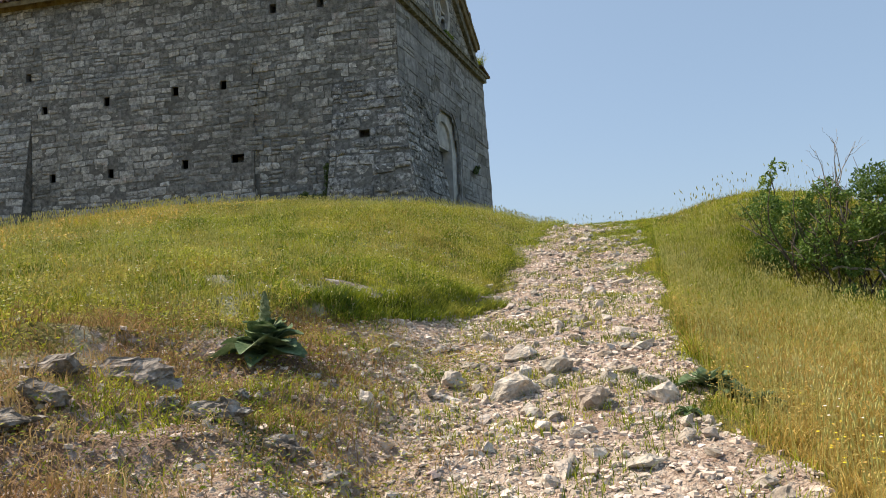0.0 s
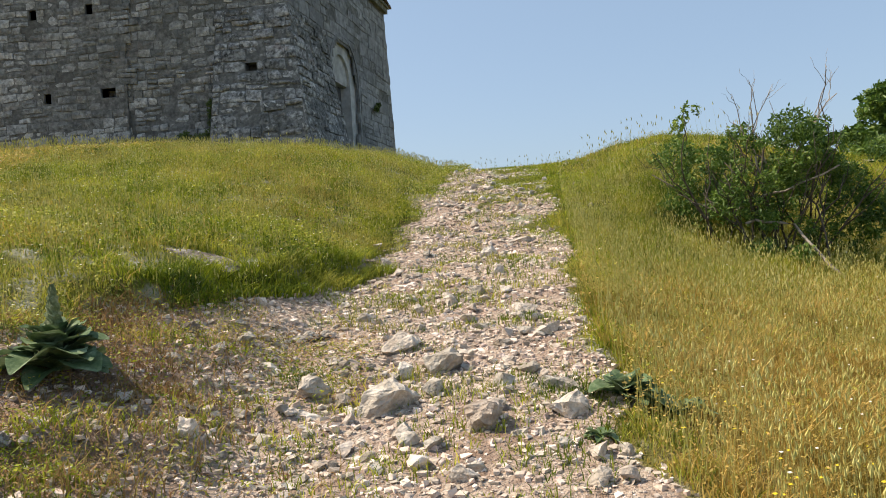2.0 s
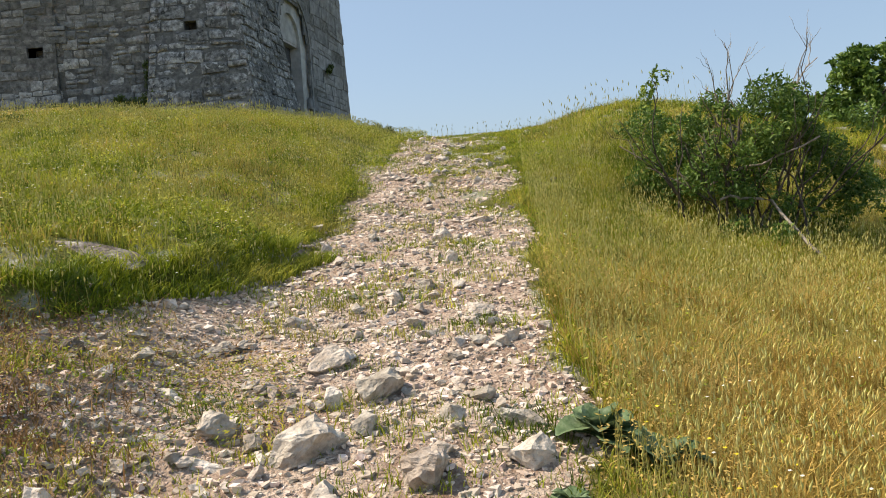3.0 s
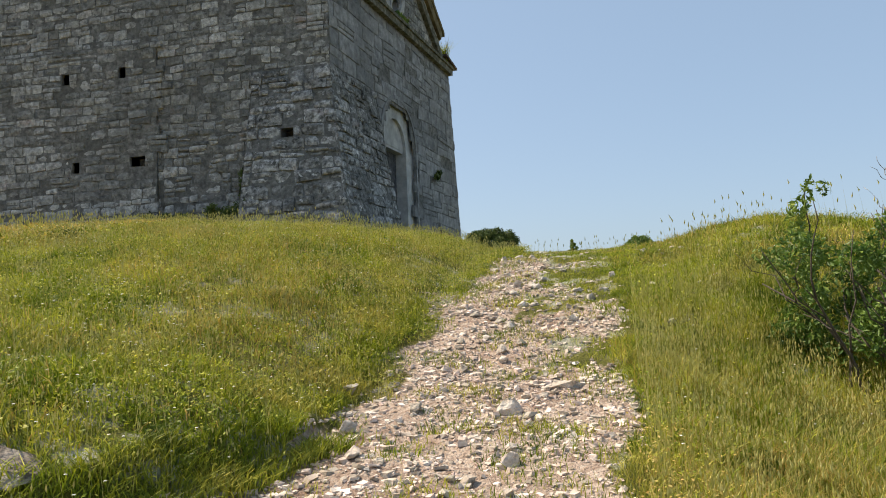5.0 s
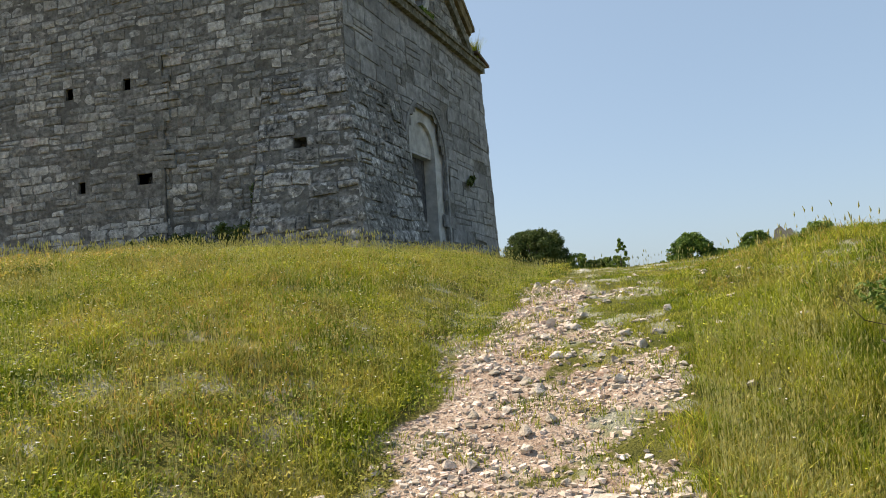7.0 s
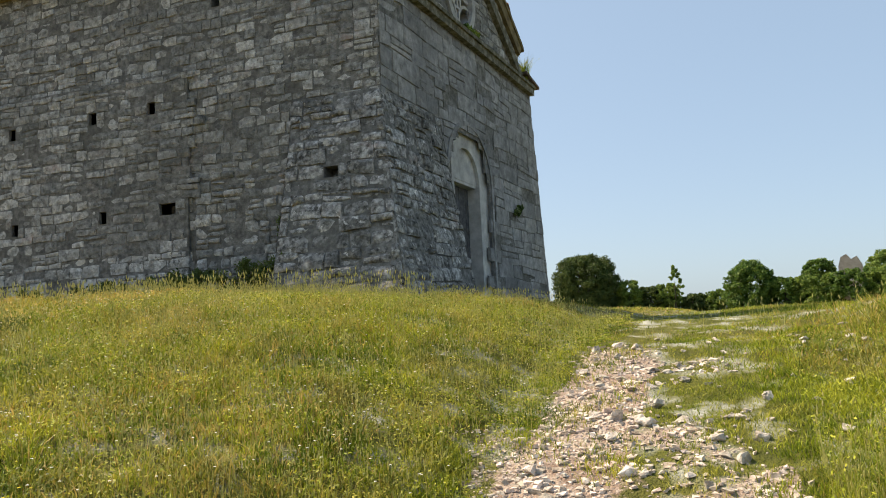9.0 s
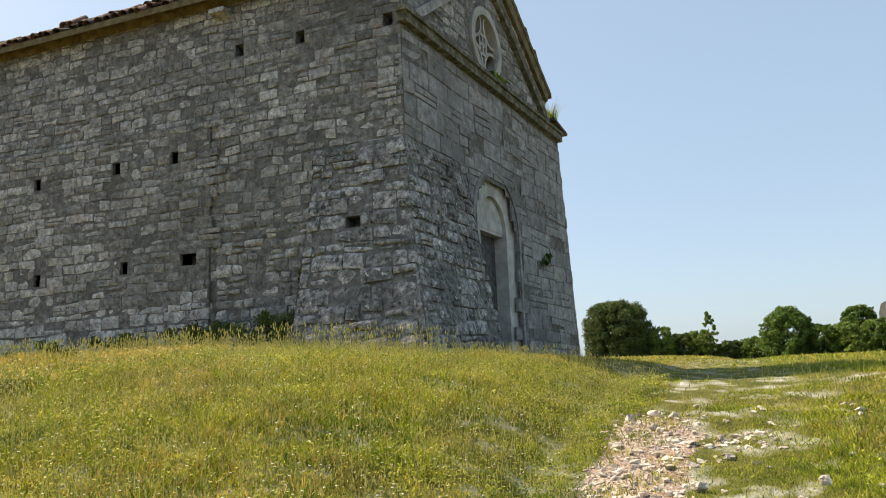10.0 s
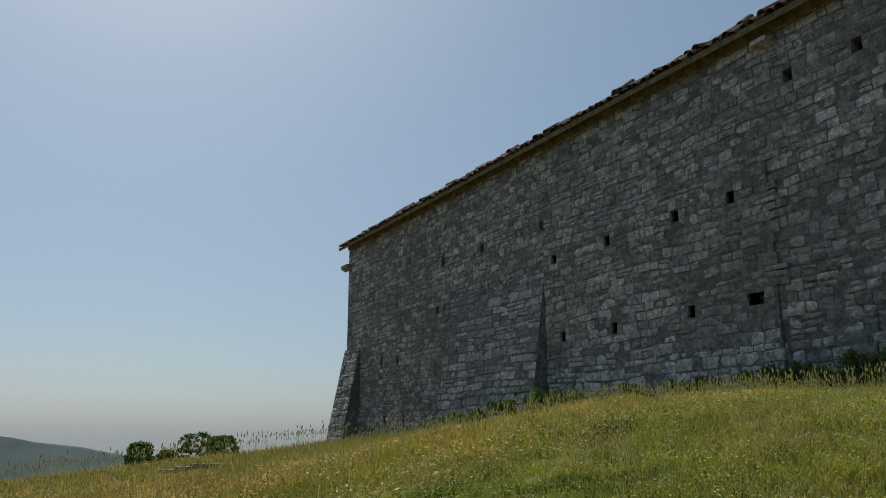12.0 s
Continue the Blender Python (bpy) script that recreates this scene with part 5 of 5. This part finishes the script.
# trees and scrub beyond
def tree(name, x, y, w, h, material, seed, leaves=9000, leaf=0.10, trunk=0.12, low=0.1, label="", category="tree", taper=0.5, clumps=190):
    r = np.random.default_rng(seed)
    q = random.Random(seed)
    z = gz(x, y)
    ob = tagged(new(name), label, category)
    limb("trunk", crooked((x, y, z - 0.1), (x, y, z + h * 0.6), 5, w * 0.02, q), trunk, trunk * 0.4, M_BARK, ob, 7)
    cs, rs = [], []
    for k in range(clumps):
        t = low + (0.93 - low) * q.random() ** 0.85
        wr = w * 0.5 * max(0.12, 1 - abs((t - 0.36) / 0.64) ** 2.6) ** taper * 0.88
        a = q.uniform(0, 6.28)
        d = wr * q.uniform(0.2, 1.0) ** 0.5
        cs.append((x + d * math.cos(a), y + d * math.sin(a), z + h * t))
        rs.append(min(w, h) * q.uniform(0.05, 0.105))
        if k % 30 == 0:
            limb("bough", crooked((x, y, z + h * 0.25), cs[-1], 3, w * 0.02, q), trunk * 0.4, trunk * 0.1, M_BARK, ob, 5)
    leaf_cloud("crown", cs, rs, leaves, leaf, material, ob, 0.9, r, 0.3)
    return ob


tree("oak", -10.3, 71, 6.0, 4.8, M_OAK, 1, 60000, 0.09, 0.22, 0.0, "broad dark round holm oak beside the church", taper=0.42, clumps=520)
tree("young_tree", -3.4, 71, 1.5, 3.7, M_LIGHTLEAF, 2, 2200, 0.10, 0.05, 0.15, "slender pale green young tree", taper=1.0, clumps=46)
for i, (x, y, w, h) in enumerate(((-7.0, 71, 2.6, 2.4), (-5.4, 72, 2.8, 1.9), (-4.2, 72, 2.4, 2.1), (-2.2, 72, 2.0, 1.2), (0.0, 73, 3.0, 1.6), (-8.2, 73, 3.0, 1.6))):
    tree("scrub", x, y, w, h, (M_LIGHTLEAF, M_OAK)[i % 2], 10 + i, 9000, 0.10, 0.05, -0.05, "low green scrub at the meadow's edge", "scrub")
tree("field_tree", 2.2, 71, 4.4, 3.8, M_LEAF, 5, 24000, 0.10, 0.12, 0.0, "green bushy tree at the meadow's edge", taper=1.1, clumps=320)
for i, (x, y, w, h) in enumerate(((4.6, 71, 4.0, 2.3), (6.6, 70, 4.2, 2.4), (9.0, 69, 4.4, 2.6), (11.6, 68, 4.8, 2.8), (14.6, 66, 5.4, 3.2), (18, 62, 5.4, 3.6), (21, 56, 5.4, 3.8), (12.2, 75, 4, 4.2), (7.4, 75, 3, 3.8))):
    tree("scrub", x, y, w, h, (M_LEAF, M_LIGHTLEAF)[i % 2], 30 + i, 15000, 0.10, 0.08, -0.05, "green scrub trees along the meadow's edge", "scrub")
for i in range(13):
    tree("scrub", -9.5 + 1.9 * i, 73.5, 3.0, 1.1 + 0.35 * (i % 3), (M_OAK, M_LEAF)[i % 2], 110 + i, 3500, 0.11, 0.04, 0.0, "low green scrub at the meadow's edge", "scrub")
for i, (x, y, w, h) in enumerate(((5.95, 14.4, 1.7, 4.05 - gz(5.95, 14.4)), (7.4, 15.6, 2.4, 4.0 - gz(7.4, 15.6)), (6.4, 12.4, 1.6, 0.9), (9.0, 14.5, 3.0, 1.5), (10.5, 17, 3.4, 2.0))):
    tree("bank_tree", x, y, w, h, (M_LEAF, M_OAK)[i % 2], 60 + i, 9000, 0.05, 0.05, 0.03, "leafy green tree behind the shrub on the bank")
for i, (x, y, w, h) in enumerate(((-30, 11.4, 1.2, 1.0), (-31, 13.6, 1.8, 1.15), (-31.5, 14.6, 1.4, 1.0), (-30.5, 12.4, 0.8, 0.6))):
    tree("far_bush", x, y, w, h, M_LEAF, 80 + i, 3500, 0.05, 0.03, 0.03, "small green bush on the hill's brow", "bush")

# ruined wall among the far trees
bm = bmesh.new()
prof = [(0, 0), (0, 3.2), (0.2, 3.9), (0.6, 4.1), (0.9, 3.7), (1.3, 3.9), (1.6, 3.3), (1.7, 0)]
fr = [bm.verts.new((x, 0, z)) for x, z in prof]
bk = [bm.verts.new((x, 0.9, z)) for x, z in prof]
bm.faces.new(fr), bm.faces.new(bk[::-1])
for i in range(len(prof)):
    j = (i + 1) % len(prof)
    bm.faces.new((fr[i], bk[i], bk[j], fr[j]))
ruin = tagged(part("ruin", bm, mat("ruin_stone", [(0.28, 0.24, 0.19), (0.42, 0.37, 0.30)], 1.5, 0.95, 1.0, 6)), "ruined stub of a stone tower among trees", "ruin")
ruin.matrix_world = pose(8.6, 73, float(land(8.6, 73)) - 0.3, 0, 0, -12)

# weeds along the foot of the walls and in the masonry
def weeds(name, spots, n, size, material, label, parent=None):
    ob = leaf_cloud(name, [s[:3] for s in spots], [s[3] for s in spots], n, size, material, parent, 1.0, None, 0.1)
    return tagged(ob, label, "weeds")


wr = random.Random(9)
for k, (x, n) in enumerate(((-7.2, 4), (-8.6, 3), (-10.2, 3), (-11.9, 4), (-13.3, 5), (-14.5, 5), (-15.6, 5), (-16.8, 4), (-18.6, 3))):
    sp = [(x + wr.gauss(0, 0.45), 17.9 + wr.gauss(0, 0.15), gz(x, 17.9) + 0.20 + wr.uniform(0, 0.50) * (1.25 if x in (-7.2, -15.6) else 0.8), wr.uniform(0.07, 0.20)) for _ in range(n * 3)]
    weeds("wall_weeds", sp, 2200, 0.035, M_OAK if x > -12.5 else M_LIGHTLEAF, "dark leafy weeds along the foot of the wall" if x > -12.5 else "pale green leafy weeds along the foot of the wall")
weeds("ivy", [(-6.98, 18.35, 4.4 + 0.15 * i, 0.10) for i in range(7)], 700, 0.035, M_OAK, "dark climbing plant in the corner of the pier")
def on_front(u, z, o):
    p = facade(u, z, o)
    return (p.x, p.y, p.z)
weeds("wall_tuft", [(*on_front(6.35, 6.05, 0.08), 0.11), (*on_front(6.55, 6.2, 0.10), 0.10)], 260, 0.05, M_OAK, "green plant tuft growing from the front wall")
weeds("wall_tuft", [(*on_front(3.75 + 0.12 * i, 9.78, 0.10), 0.09) for i in range(6)], 320, 0.05, M_LIGHTLEAF, "plants growing on the cornice under the window")
p = on_front(7.75, 9.85, 0.05)
n = 120
blades("cornice_grass", p[0] + gen.normal(0, 0.05, n), p[1] + gen.normal(0, 0.05, n), gen.uniform(0.4, 0.75, n), 0.012, M_GRASS, "grass tuft growing on the cornice corner", True, 0.7, z=np.full(n, p[2] - 0.1))

# weathered boards lying in the grass
boards = tagged(new("boards"), "weathered grey boards lying in the grass", "boards")
for i in range(3):
    bm = bmesh.new()
    bmesh.ops.create_cube(bm, size=1)
    bmesh.ops.bevel(bm, geom=bm.edges, offset=0.03, segments=1, affect="EDGES")
    b = part("plank", bm, M_PLANK, boards)
    x, y = -14.3 + 0.08 * i, 10.35 + 0.24 * i
    b.matrix_basis = pose(x, y, gz(x, y) + 0.07, 2, 1 + i, 84 + 4 * i) @ Matrix.Diagonal((1.9, 0.17, 0.06, 1))

# far hills, haze blue painted into their base colour
bm = bmesh.new()
rows = []
for j, d in enumerate((500, 640, 760, 1100)):
    row = []
    for i in range(61):
        a = radians(-150 + 80 * i / 60)
        h = 22 * math.exp(-((i - 44) / 6.0) ** 2) + 16 * math.exp(-((i - 26) / 9.0) ** 2) + 1.0 * math.sin(i * 1.7) - 20
        row.append(bm.verts.new((d * math.sin(a), d * math.cos(a), (h, h, h, -60)[j] if j else -60)))
    rows.append(row)
for p, q in zip(rows, rows[1:]):
    for i in range(60):
        bm.faces.new((p[i], p[i + 1], q[i + 1], q[i]))
tagged(part("backdrop", bm, M_FAR, shade=True), "distant wooded hills with haze blue in their colour", "hills", kind="structure")
